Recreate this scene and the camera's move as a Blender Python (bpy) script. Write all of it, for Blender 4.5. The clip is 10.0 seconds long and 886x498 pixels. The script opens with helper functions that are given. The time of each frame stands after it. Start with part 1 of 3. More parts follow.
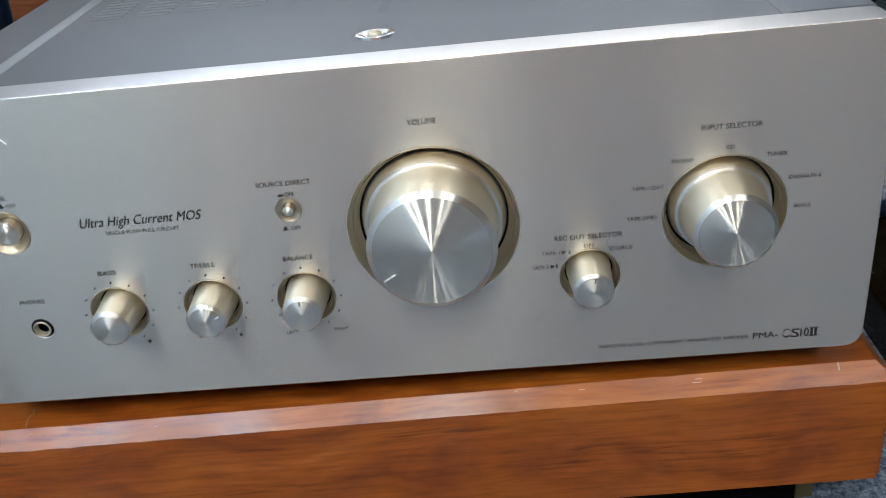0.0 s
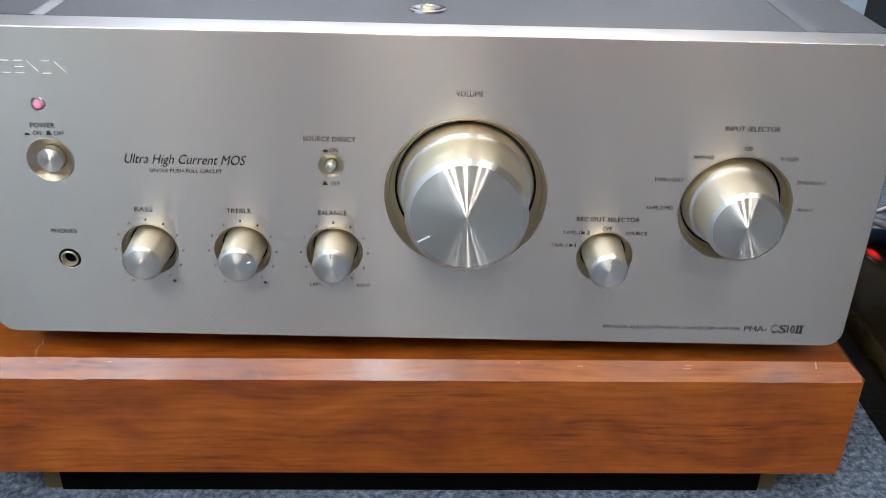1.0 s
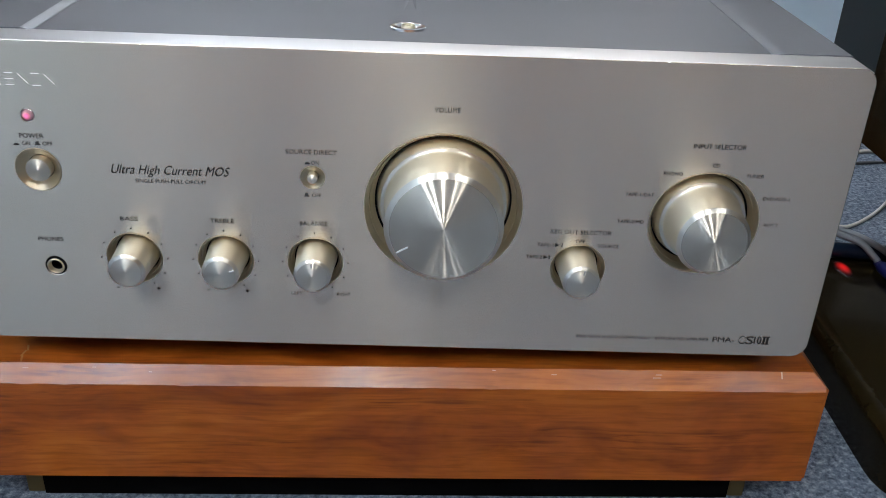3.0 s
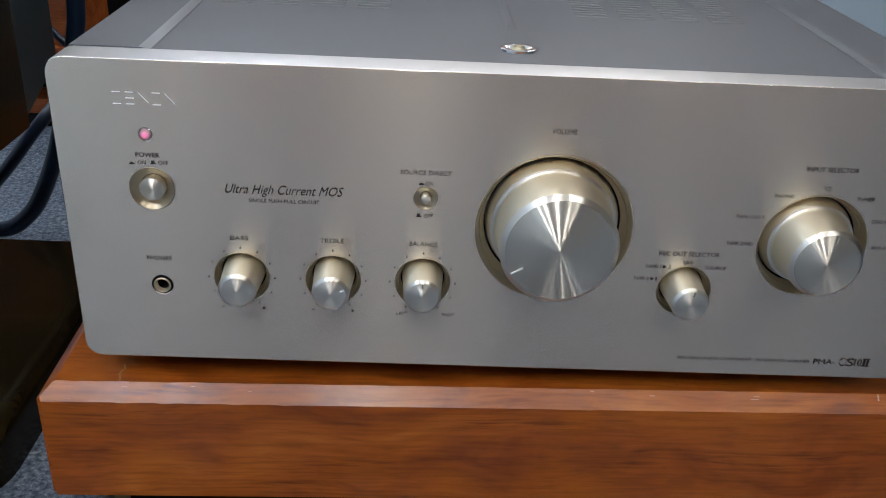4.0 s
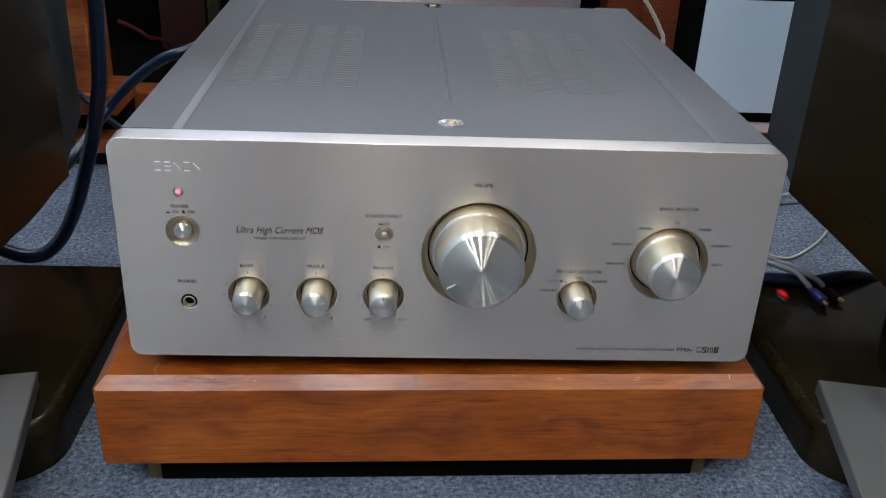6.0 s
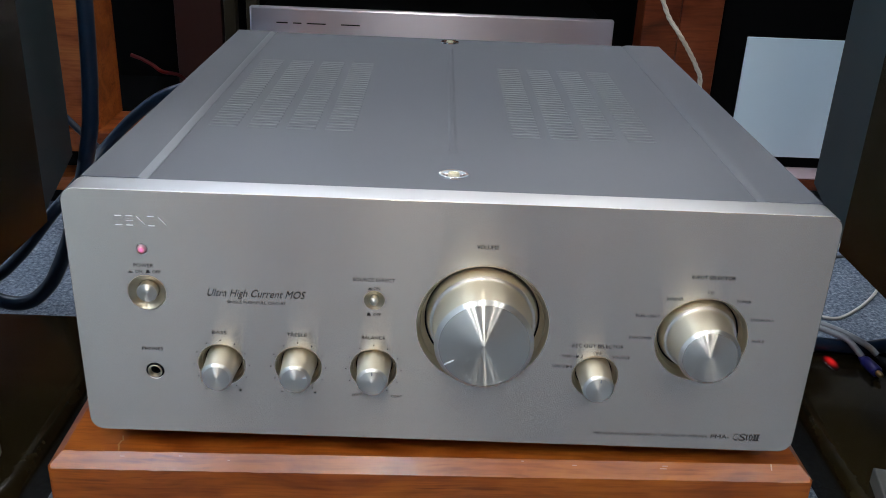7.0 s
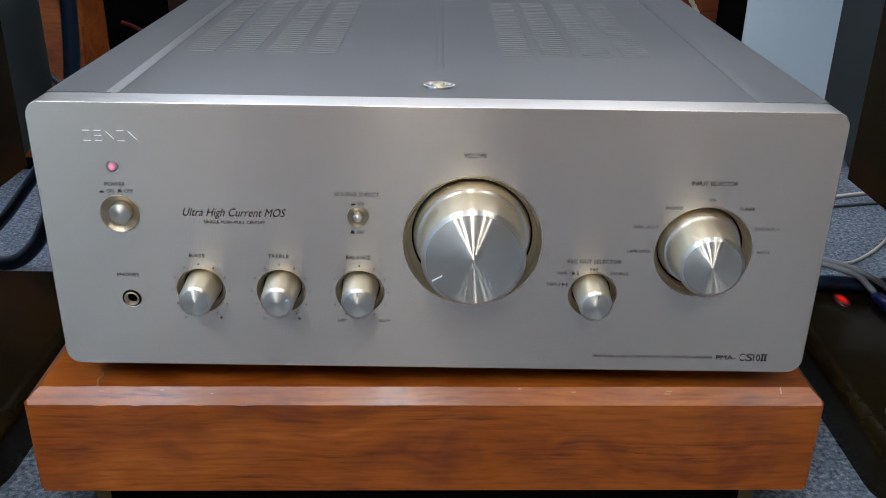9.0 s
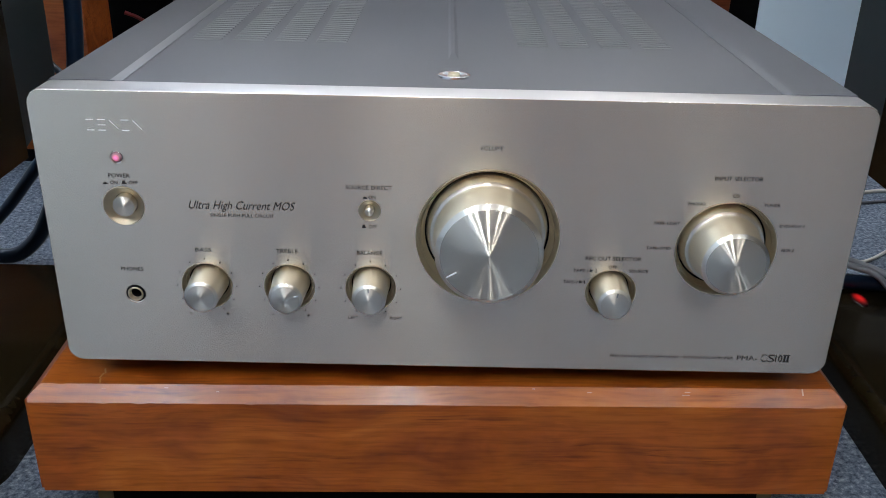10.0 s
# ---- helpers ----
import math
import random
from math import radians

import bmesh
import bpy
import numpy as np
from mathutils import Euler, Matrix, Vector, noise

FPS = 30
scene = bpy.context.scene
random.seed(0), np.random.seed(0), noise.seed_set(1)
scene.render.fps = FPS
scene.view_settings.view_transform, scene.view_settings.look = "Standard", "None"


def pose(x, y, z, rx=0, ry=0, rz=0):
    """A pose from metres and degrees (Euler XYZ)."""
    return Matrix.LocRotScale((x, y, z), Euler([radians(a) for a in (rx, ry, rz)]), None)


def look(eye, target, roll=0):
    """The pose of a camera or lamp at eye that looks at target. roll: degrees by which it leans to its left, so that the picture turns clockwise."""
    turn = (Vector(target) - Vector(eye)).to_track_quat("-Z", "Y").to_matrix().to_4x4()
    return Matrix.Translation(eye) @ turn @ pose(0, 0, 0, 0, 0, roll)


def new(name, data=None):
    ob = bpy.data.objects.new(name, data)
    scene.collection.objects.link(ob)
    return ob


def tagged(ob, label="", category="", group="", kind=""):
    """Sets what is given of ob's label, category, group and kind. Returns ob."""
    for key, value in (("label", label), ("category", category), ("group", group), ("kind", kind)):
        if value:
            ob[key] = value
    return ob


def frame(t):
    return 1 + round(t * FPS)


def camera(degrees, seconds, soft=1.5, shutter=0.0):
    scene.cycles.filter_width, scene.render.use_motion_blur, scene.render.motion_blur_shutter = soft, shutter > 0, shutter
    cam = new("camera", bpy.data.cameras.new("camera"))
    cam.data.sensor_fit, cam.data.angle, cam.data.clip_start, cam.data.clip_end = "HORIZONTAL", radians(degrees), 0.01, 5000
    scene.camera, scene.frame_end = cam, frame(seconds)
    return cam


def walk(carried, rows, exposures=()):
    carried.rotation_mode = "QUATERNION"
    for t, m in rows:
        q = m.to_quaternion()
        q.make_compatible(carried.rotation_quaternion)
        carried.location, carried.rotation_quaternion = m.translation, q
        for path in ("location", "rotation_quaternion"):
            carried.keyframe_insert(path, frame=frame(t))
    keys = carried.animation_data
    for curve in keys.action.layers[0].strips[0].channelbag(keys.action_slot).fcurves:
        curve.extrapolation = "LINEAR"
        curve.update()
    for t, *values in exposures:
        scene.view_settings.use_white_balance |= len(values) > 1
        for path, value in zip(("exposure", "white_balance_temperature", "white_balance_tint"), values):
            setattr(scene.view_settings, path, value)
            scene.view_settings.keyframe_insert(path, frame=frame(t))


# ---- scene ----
# Camera
cam = camera(51.83, 10.0, soft=0.9, shutter=0.2)
PATH = [
    (0, (0.0503, -0.364, 0.2708), (0.0177, 0.073, 0.0301), -6.54),
    (0.2, (0.0372, -0.371, 0.2719), (0.0067, 0.065, 0.0292), -3.87),
    (0.5, (0.0055, -0.397, 0.2685), (-0.0038, 0.04, 0.0257), 0.47),
    (1, (0.0057, -0.3942, 0.2665), (0.0102, 0.0455, 0.0284), 1.42),
    (1.5, (0.0129, -0.3879, 0.2652), (0.0203, 0.051, 0.0257), 1.81),
    (2, (0.011, -0.3972, 0.2668), (0.0216, 0.0436, 0.031), 2.38),
    (2.2, (0.0128, -0.396, 0.2691), (0.0239, 0.0435, 0.031), 2.41),
    (3.3, (0.0067, -0.4098, 0.2785), (0.0189, 0.0331, 0.0468), 2.39),
    (3.5, (0.0012, -0.4108, 0.2838), (0.0115, 0.0322, 0.0521), 2.35),
    (4, (-0.0483, -0.4042, 0.2735), (-0.0327, 0.0418, 0.0481), 2.88),
    (4.5, (-0.0575, -0.3856, 0.2676), (-0.0358, 0.0602, 0.0424), 1.32),
    (5, (-0.0514, -0.4389, 0.2824), (-0.0226, 0.0076, 0.0592), 1.77),
    (5.5, (-0.0414, -0.5358, 0.3111), (-0.0164, -0.0879, 0.0903), 1.34),
    (6, (-0.0382, -0.5452, 0.3533), (-0.0104, -0.0968, 0.1338), 2.63),
    (6.2, (-0.0118, -0.5196, 0.3642), (0.0065, -0.0701, 0.146), 2.23),
    (7.3, (-0.0136, -0.4674, 0.3267), (-0.0098, -0.0098, 0.1251), 2.25),
    (7.5, (-0.0076, -0.4645, 0.3178), (-0.0081, -0.007, 0.116), 1.81),
    (8, (0.0012, -0.4546, 0.2932), (0.0036, 0.0017, 0.0887), 1.30),
    (8.5, (0.0047, -0.4635, 0.2869), (0.0027, -0.0064, 0.0844), 0.75),
    (9, (0.0009, -0.4654, 0.2884), (0.0035, -0.0099, 0.0821), 0.96),
    (9.5, (0.0017, -0.4608, 0.2872), (0.0034, -0.0062, 0.0791), 1.13),
    (10, (-0.0058, -0.451, 0.2816), (-0.004, 0.0035, 0.0732), 1.28),
]
walk(cam, [(t, look(eye, target, roll)) for t, eye, target, roll in PATH], exposures=[(0.0, -0.42, 6200, 5), (1.0, -0.30, 6350, 8), (2.2, -0.31, 6400, 8), (3.3, -0.74, 6350, 7), (4.0, -0.82, 6450, 8), (4.5, -0.80, 6450, 8), (6.0, -0.70, 6300, 8), (7.5, -0.68, 6200, 7), (10.0, -0.70, 6350, 8)])

# World and light: a closed room; five inferred ceiling tubes, two unseen rows added
FLOOR = -0.116
CEIL = 2.25
world = bpy.data.worlds.new("room_world")
world.use_nodes = True
world.node_tree.nodes["Background"].inputs[0].default_value = (0.5, 0.55, 0.6, 1)
world.node_tree.nodes["Background"].inputs[1].default_value = 0.05
scene.world = world
TUBES = [-1.41, -0.89, -0.08, 0.81, 1.32]
TUBE_GAIN = [0.75, 0.95, 1.25, 0.42, 0.34]  # strength per tube, set to dim the panel's right half
TUBE_Y, TUBE_LEN, TUBE_R, TUBE_GLOW_STRENGTH = -1.75, 1.6, 0.013, 250.0


# ---- materials ----
def mat(name, color, rough=0.5, metal=0.0, spec=0.5, coat=0.0, coat_rough=0.1):
    m = bpy.data.materials.new(name)
    m.use_nodes = True
    b = m.node_tree.nodes["Principled BSDF"]
    b.inputs["Base Color"].default_value = (*color, 1)
    b.inputs["Roughness"].default_value = rough
    b.inputs["Metallic"].default_value = metal
    b.inputs["Specular IOR Level"].default_value = spec
    b.inputs["Coat Weight"].default_value = coat
    b.inputs["Coat Roughness"].default_value = coat_rough
    return m


def add(m, kind, **values):
    n = m.node_tree.nodes.new(kind)
    for k, v in values.items():
        if k in n.inputs:
            n.inputs[k].default_value = v
    return n


def link(m, a, out, b, into):
    m.node_tree.links.new(a.outputs[out], b.inputs[into])


def bsdf(m):
    return m.node_tree.nodes["Principled BSDF"]


def coords(m, scale):
    tc = add(m, "ShaderNodeTexCoord")
    mp = add(m, "ShaderNodeMapping")
    mp.inputs["Scale"].default_value = scale
    link(m, tc, "Object", mp, "Vector")
    return mp


def noise_tex(m, scale, at, detail=4.0, rough=0.55):
    n = add(m, "ShaderNodeTexNoise")
    n.inputs["Scale"].default_value = scale
    n.inputs["Detail"].default_value = detail
    n.inputs["Roughness"].default_value = rough
    link(m, at, "Vector", n, "Vector")
    return n


def ramp(m, fac, stops):
    r = add(m, "ShaderNodeValToRGB")
    e = r.color_ramp.elements
    while len(e) < len(stops):
        e.new(0.5)
    for el, (pos, col) in zip(e, stops):
        el.position, el.color = pos, (*col, 1)
    link(m, fac, "Fac", r, "Fac")
    return r


def bump(m, height, strength, distance):
    b = add(m, "ShaderNodeBump")
    b.inputs["Strength"].default_value = strength
    b.inputs["Distance"].default_value = distance
    link(m, height, "Fac", b, "Height")
    link(m, b, "Normal", bsdf(m), "Normal")
    return b


def rough_range(m, fac, low, high):
    r = add(m, "ShaderNodeMapRange")
    r.inputs["To Min"].default_value, r.inputs["To Max"].default_value = low, high
    link(m, fac, "Fac", r, "Value")
    link(m, r, "Result", bsdf(m), "Roughness")


def brushed(name, color, rough, aniso, turned=False, rotation=0.25, grain=(3, 900, 900), tint=0.04):
    """Metal with a fine lay: straight along x, or turned about the y axis of its own object."""
    m = mat(name, color, rough, 1.0)
    b = bsdf(m)
    b.inputs["Anisotropic"].default_value = aniso
    b.inputs["Anisotropic Rotation"].default_value = rotation
    tr = add(m, "ShaderNodeVectorTransform")
    tr.vector_type, tr.convert_from, tr.convert_to = "VECTOR", "OBJECT", "WORLD"
    if turned:
        tc = add(m, "ShaderNodeTexCoord")
        cr = add(m, "ShaderNodeVectorMath")
        cr.operation = "CROSS_PRODUCT"
        cr.inputs[1].default_value = (0, 1, 0)
        link(m, tc, "Object", cr, 0)
        link(m, cr, "Vector", tr, "Vector")
        ln = add(m, "ShaderNodeVectorMath")
        ln.operation = "LENGTH"
        flat = add(m, "ShaderNodeVectorMath")
        flat.operation = "MULTIPLY"
        flat.inputs[1].default_value = (1, 0, 1)
        link(m, tc, "Object", flat, 0)
        link(m, flat, "Vector", ln, 0)
        n = add(m, "ShaderNodeTexNoise")
        n.noise_dimensions = "1D"
        n.inputs["Scale"].default_value = 5000
        link(m, ln, "Value", n, "W")
    else:
        cv = add(m, "ShaderNodeCombineXYZ")
        cv.inputs[0].default_value = 1.0
        link(m, cv, "Vector", tr, "Vector")
        n = noise_tex(m, 1.0, coords(m, grain), 3.0)
    link(m, tr, "Vector", b, "Tangent")
    mr = add(m, "ShaderNodeMapRange")
    mr.inputs["To Min"].default_value, mr.inputs["To Max"].default_value = rough - tint, rough + tint
    link(m, n, "Fac", mr, "Value")
    link(m, mr, "Result", b, "Roughness")
    return m


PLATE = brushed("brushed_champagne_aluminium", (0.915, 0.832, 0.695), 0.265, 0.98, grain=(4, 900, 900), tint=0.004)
PLATE_TOP = brushed("top_edge_aluminium", (0.78, 0.76, 0.76), 0.46, 0.3, grain=(4, 900, 900))
KNOB = brushed("turned_champagne_knob", (0.97, 0.93, 0.83), 0.32, 0.92, turned=True, tint=0.02)
FLANK = brushed("satin_champagne_flank", (0.98, 0.92, 0.77), 0.44, 0.72, turned=True, tint=0.02)


def spun(name, color, rough, tilt, soft_part, inner):
    """Lathe-spun metal: each fine groove has an outward and an inward flank; both draw thin radial lines over a satin ground."""
    m = brushed(name, color, rough, 1.0, turned=True, tint=0.005)
    outward = bsdf(m)
    tangent = outward.inputs["Tangent"].links[0].from_node
    tc = add(m, "ShaderNodeTexCoord")
    flat = add(m, "ShaderNodeVectorMath")
    flat.operation = "MULTIPLY"
    flat.inputs[1].default_value = (1, 0, 1)
    link(m, tc, "Object", flat, 0)
    radial = add(m, "ShaderNodeVectorMath")
    radial.operation = "NORMALIZE"
    link(m, flat, "Vector", radial, 0)
    tr = add(m, "ShaderNodeVectorTransform")
    tr.vector_type, tr.convert_from, tr.convert_to = "VECTOR", "OBJECT", "WORLD"
    link(m, radial, "Vector", tr, "Vector")
    geo = add(m, "ShaderNodeNewGeometry")
    inward = add(m, "ShaderNodeBsdfPrincipled", Metallic=1.0, Roughness=rough, Anisotropic=1.0)
    inward.inputs["Anisotropic Rotation"].default_value = 0.25
    link(m, tangent, "Vector", inward, "Tangent")
    satin = add(m, "ShaderNodeBsdfPrincipled", Metallic=1.0, Roughness=0.42)
    for flank, sign in ((outward, 1), (inward, -1)):
        push = add(m, "ShaderNodeVectorMath")
        push.operation = "SCALE"
        push.inputs["Scale"].default_value = sign * math.tan(radians(tilt))
        link(m, tr, "Vector", push, 0)
        total = add(m, "ShaderNodeVectorMath")
        total.operation = "ADD"
        link(m, geo, "Normal", total, 0)
        link(m, push, "Vector", total, 1)
        unit = add(m, "ShaderNodeVectorMath")
        unit.operation = "NORMALIZE"
        link(m, total, "Vector", unit, 0)
        link(m, unit, "Vector", flank, "Normal")
    for b in (inward, satin):
        b.inputs["Base Color"].default_value = (*color, 1)
    flanks = add(m, "ShaderNodeMixShader")
    flanks.inputs[0].default_value = inner
    link(m, outward, "BSDF", flanks, 1)
    link(m, inward, "BSDF", flanks, 2)
    mix = add(m, "ShaderNodeMixShader")
    mix.inputs[0].default_value = soft_part
    link(m, flanks, "Shader", mix, 1)
    link(m, satin, "BSDF", mix, 2)
    link(m, mix, "Shader", m.node_tree.nodes["Material Output"], "Surface")
    return m


KNOB_FACE = spun("spun_aluminium_face", (0.87, 0.81, 0.68), 0.235, 36, 0.5, 0.13)
SMALL_FACE = spun("spun_small_face", (0.87, 0.815, 0.70), 0.30, 36, 0.6, 0.12)
DISH = brushed("turned_dish", (0.75, 0.645, 0.47), 0.36, 0.9, turned=True)
BLACK = mat("matt_black", (0.008, 0.008, 0.009), 0.85, 0.0, 0.06)
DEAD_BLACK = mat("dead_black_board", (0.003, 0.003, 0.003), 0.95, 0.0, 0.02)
INK = mat("black_print", (0.026, 0.025, 0.026), 0.6, 0.0, 0.15)
# white paints the glints of the cut strokes; also the pale pointer lines
ENGRAVED = mat("white_glint_and_pointer", (0.86, 0.87, 0.88), 0.35)
NOTCH = mat("grey_notch", (0.48, 0.47, 0.45), 0.5, 1.0)
BRASS = mat("brass_bolt", (0.55, 0.40, 0.18), 0.3, 1.0)
GILT = mat("pale_gilt_bolt", (0.85, 0.76, 0.55), 0.35, 1.0)
CUP = mat("satin_bright_cup", (0.90, 0.91, 0.92), 0.22, 1.0)
# lighter copy of the cover enamel: painted shine for the left rib
LIT_RIB = mat("lit_grey_enamel_rib", (0.20, 0.21, 0.222), 0.36, 0.3)
CHROME = mat("polished_steel", (0.82, 0.83, 0.84), 0.12, 1.0)


def lit_core(m, scale, strength, color):
    """Emission brightest in the middle, fading to the rim: the power lamp's diode and a painted red reflection."""
    far = add(m, "ShaderNodeVectorMath")
    far.operation = "LENGTH"
    link(m, coords(m, scale), "Vector", far, 0)
    fall = add(m, "ShaderNodeMapRange")
    fall.interpolation_type = "SMOOTHERSTEP"
    fall.inputs["From Min"].default_value, fall.inputs["From Max"].default_value = 0.0, 0.95
    fall.inputs["To Min"].default_value, fall.inputs["To Max"].default_value = strength, 0.0
    link(m, far, "Value", fall, "Value")
    link(m, fall, "Result", bsdf(m), "Emission Strength")
    bsdf(m).inputs["Emission Color"].default_value = (*color, 1)


LED = mat("pink_clear_lens", (0.62, 0.36, 0.40), 0.18)
lit_core(LED, (400, 0, 400), 1.5, (1.0, 0.06, 0.36))
RED_GLOW = mat("red_reflection_glow", (0.02, 0.004, 0.004), 0.25)
lit_core(RED_GLOW, (145, 74, 0), 0.9, (1.0, 0.02, 0.02))
COVER = mat("grey_satin_enamel", (0.108, 0.112, 0.125), 0.40, 0.12, 0.4)
n = noise_tex(COVER, 1.0, coords(COVER, (2500, 2500, 2500)), 2.0)
rough_range(COVER, n, 0.44, 0.56)
bump(COVER, n, 0.08, 0.0002)


def wavy(m, tc, scale, push):
    """Object coordinates bent by a broad noise, then scaled."""
    n = noise_tex(m, 1.0, coords(m, (7, 16, 16)), 2.0)
    mx = add(m, "ShaderNodeMixRGB")
    mx.blend_type = "LINEAR_LIGHT"
    mx.inputs[0].default_value = push
    link(m, tc, "Object", mx, 1)
    link(m, n, "Color", mx, 2)
    mp = add(m, "ShaderNodeMapping")
    mp.inputs["Scale"].default_value = scale
    link(m, mx, "Color", mp, "Vector")
    return mp


def tinted(m, base, fac, strength):
    mul = add(m, "ShaderNodeMixRGB")
    mul.blend_type = "MULTIPLY"
    mul.inputs[0].default_value = strength
    link(m, base, "Color", mul, 1)
    link(m, fac, "Color", mul, 2)
    return mul


def wood(name, dark, mid, light, rough, coat, pores=0.10):
    """Lacquered wood with its grain along x: bent growth bands, broad tan and red patches, sparse dark figure and fine pores."""
    m = mat(name, mid, rough, 0.0, 0.22, coat, 0.2)
    tc = add(m, "ShaderNodeTexCoord")
    bands = noise_tex(m, 1.0, wavy(m, tc, (5.0, 24, 30), 0.045), 6.0, 0.6)
    col = ramp(m, bands, [(0.32, dark), (0.45, mid), (0.58, light), (0.72, mid)])
    fine = noise_tex(m, 1.0, wavy(m, tc, (26, 420, 420), 0.006), 3.0)
    col = tinted(m, col, ramp(m, fine, [(0.36, (0.62, 0.53, 0.48)), (0.50, (1, 1, 1)), (0.62, (1.14, 1.18, 1.2))]), 0.5)
    broad = noise_tex(m, 1.0, wavy(m, tc, (14.0, 20, 26), 0.05), 4.0, 0.55)
    col = tinted(m, col, ramp(m, broad, [(0.30, (0.58, 0.43, 0.38)), (0.46, (0.95, 0.91, 0.90)), (0.68, (1.16, 1.28, 1.42))]), 0.9)
    streak = noise_tex(m, 1.0, wavy(m, tc, (15, 360, 400), 0.008), 5.0, 0.65)
    line = ramp(m, streak, [(0.48, (1, 1, 1)), (0.62, (0.45, 0.31, 0.25))])
    patch = noise_tex(m, 1.0, wavy(m, tc, (8, 30, 42), 0.02), 3.0)
    where = ramp(m, patch, [(0.48, (0, 0, 0)), (0.66, (1, 1, 1))])
    col = tinted(m, col, line, 1.0)
    link(m, where, "Color", col, 0)
    link(m, col, "Color", bsdf(m), "Base Color")
    rough_range(m, fine, rough - 0.06, rough + 0.08)
    worn = add(m, "ShaderNodeMapRange")
    worn.inputs["From Min"].default_value, worn.inputs["From Max"].default_value = 0.35, 0.65
    worn.inputs["To Min"].default_value, worn.inputs["To Max"].default_value = coat * 1.5, coat * 0.4
    link(m, broad, "Fac", worn, "Value")
    link(m, worn, "Result", bsdf(m), "Coat Weight")
    if pores:
        bump(m, fine, pores, 0.0003)
    return m


TEAK = wood("lacquered_teak", (0.214, 0.0475, 0.0042), (0.272, 0.0655, 0.0062), (0.325, 0.086, 0.0098), 0.36, 0.46, 0.05)
RACK_WOOD = wood("orange_rack_wood", (0.24, 0.055, 0.012), (0.37, 0.095, 0.02), (0.44, 0.125, 0.028), 0.4, 0.3)
PALE_STRIP = mat("pale_pink_strip", (0.55, 0.42, 0.44), 0.3)
RED_WOOD = wood("dark_red_rack_wood", (0.085, 0.018, 0.005), (0.12, 0.025, 0.007), (0.14, 0.030, 0.008), 0.45, 0.2)
WALNUT = mat("dark_gloss_walnut", (0.009, 0.0062, 0.0022), 0.22, 0.0, 0.12, 0.18, 0.10)
n = noise_tex(WALNUT, 1.0, coords(WALNUT, (5, 40, 40)), 5.0, 0.65)
r = ramp(WALNUT, n, [(0.30, (0.0095, 0.0068, 0.0024)), (0.52, (0.0150, 0.0108, 0.0040)), (0.72, (0.022, 0.0158, 0.0062))])
link(WALNUT, r, "Color", bsdf(WALNUT), "Base Color")
rough_range(WALNUT, n, 0.17, 0.30)
CAB_GREY = mat("dark_grey_lacquer", (0.017, 0.028, 0.031), 0.5, 0.0, 0.25)
PLATE_GREY = mat("grey_painted_board", (0.12, 0.117, 0.11), 0.5)
n = noise_tex(PLATE_GREY, 1.0, coords(PLATE_GREY, (300, 300, 300)), 3.0)
bump(PLATE_GREY, n, 0.1, 0.0003)
NAVY = mat("navy_cable_jacket", (0.005, 0.015, 0.036), 0.30, 0.0, 0.5)
GREY_WIRE = mat("grey_wire", (0.35, 0.37, 0.40), 0.4)
CLEAR_WIRE = mat("pale_braided_wire", (0.62, 0.60, 0.56), 0.3)
TWIST = mat("beige_twisted_wire", (0.52, 0.47, 0.38), 0.4)
RED_WIRE = mat("red_wire", (0.16, 0.012, 0.012), 0.45)
BLUE = mat("blue_plug", (0.014, 0.018, 0.13), 0.35)
SILVER = brushed("silver_component_panel", (0.93, 0.88, 0.94), 0.30, 0.95, tint=0.01)
PALE = mat("pale_panel", (0.78, 0.92, 1.0), 0.35)
n = noise_tex(PALE, 1.0, coords(PALE, (90, 90, 90)), 4.0)
rough_range(PALE, n, 0.28, 0.44)
# unseen walls; brown, blue-grey and dark tones shape the panel's reflection
WHITE_WALL = mat("white_painted_wall", (0.66, 0.66, 0.67), 0.8)
TAN_WALL = mat("brown_painted_wall", (0.40, 0.18, 0.07), 0.8)
DIM_WALL = mat("dark_brown_wall", (0.09, 0.08, 0.07), 0.8)
COOL_WALL = mat("pale_blue_grey_wall", (0.57, 0.67, 0.79), 0.8)
for m in (WHITE_WALL, TAN_WALL, DIM_WALL, COOL_WALL):
    n = noise_tex(m, 1.0, coords(m, (60, 60, 60)), 5.0)
    bump(m, n, 0.15, 0.002)
CEILING = mat("white_ceiling", (0.43, 0.43, 0.44), 0.85)
n = noise_tex(CEILING, 1.0, coords(CEILING, (40, 40, 40)), 4.0)
bump(CEILING, n, 0.15, 0.002)


def tube_glow(gain, tone=(0.955, 0.97, 1.0)):
    m = mat("fluorescent_glow", (0.9, 0.9, 0.9), 0.5)
    bsdf(m).inputs["Emission Color"].default_value = (*tone, 1)
    bsdf(m).inputs["Emission Strength"].default_value = TUBE_GLOW_STRENGTH * gain
    return m


HOUSING = mat("white_lamp_housing", (0.75, 0.75, 0.75), 0.5)

CARPET = mat("blue_grey_carpet", (0.20, 0.23, 0.28), 0.95, 0.0, 0.1)
at = coords(CARPET, (1, 1, 1))
nb = noise_tex(CARPET, 260.0, at, 6.0, 0.75)
r = ramp(CARPET, nb, [(0.33, (0.036, 0.049, 0.073)), (0.45, (0.127, 0.157, 0.209)), (0.57, (0.242, 0.286, 0.351)), (0.69, (0.495, 0.545, 0.615))])
nl = noise_tex(CARPET, 14.0, at, 3.0)
r2 = ramp(CARPET, nl, [(0.35, (0.72, 0.73, 0.76)), (0.65, (1.06, 1.06, 1.06))])
mul = add(CARPET, "ShaderNodeMixRGB")
mul.blend_type = "MULTIPLY"
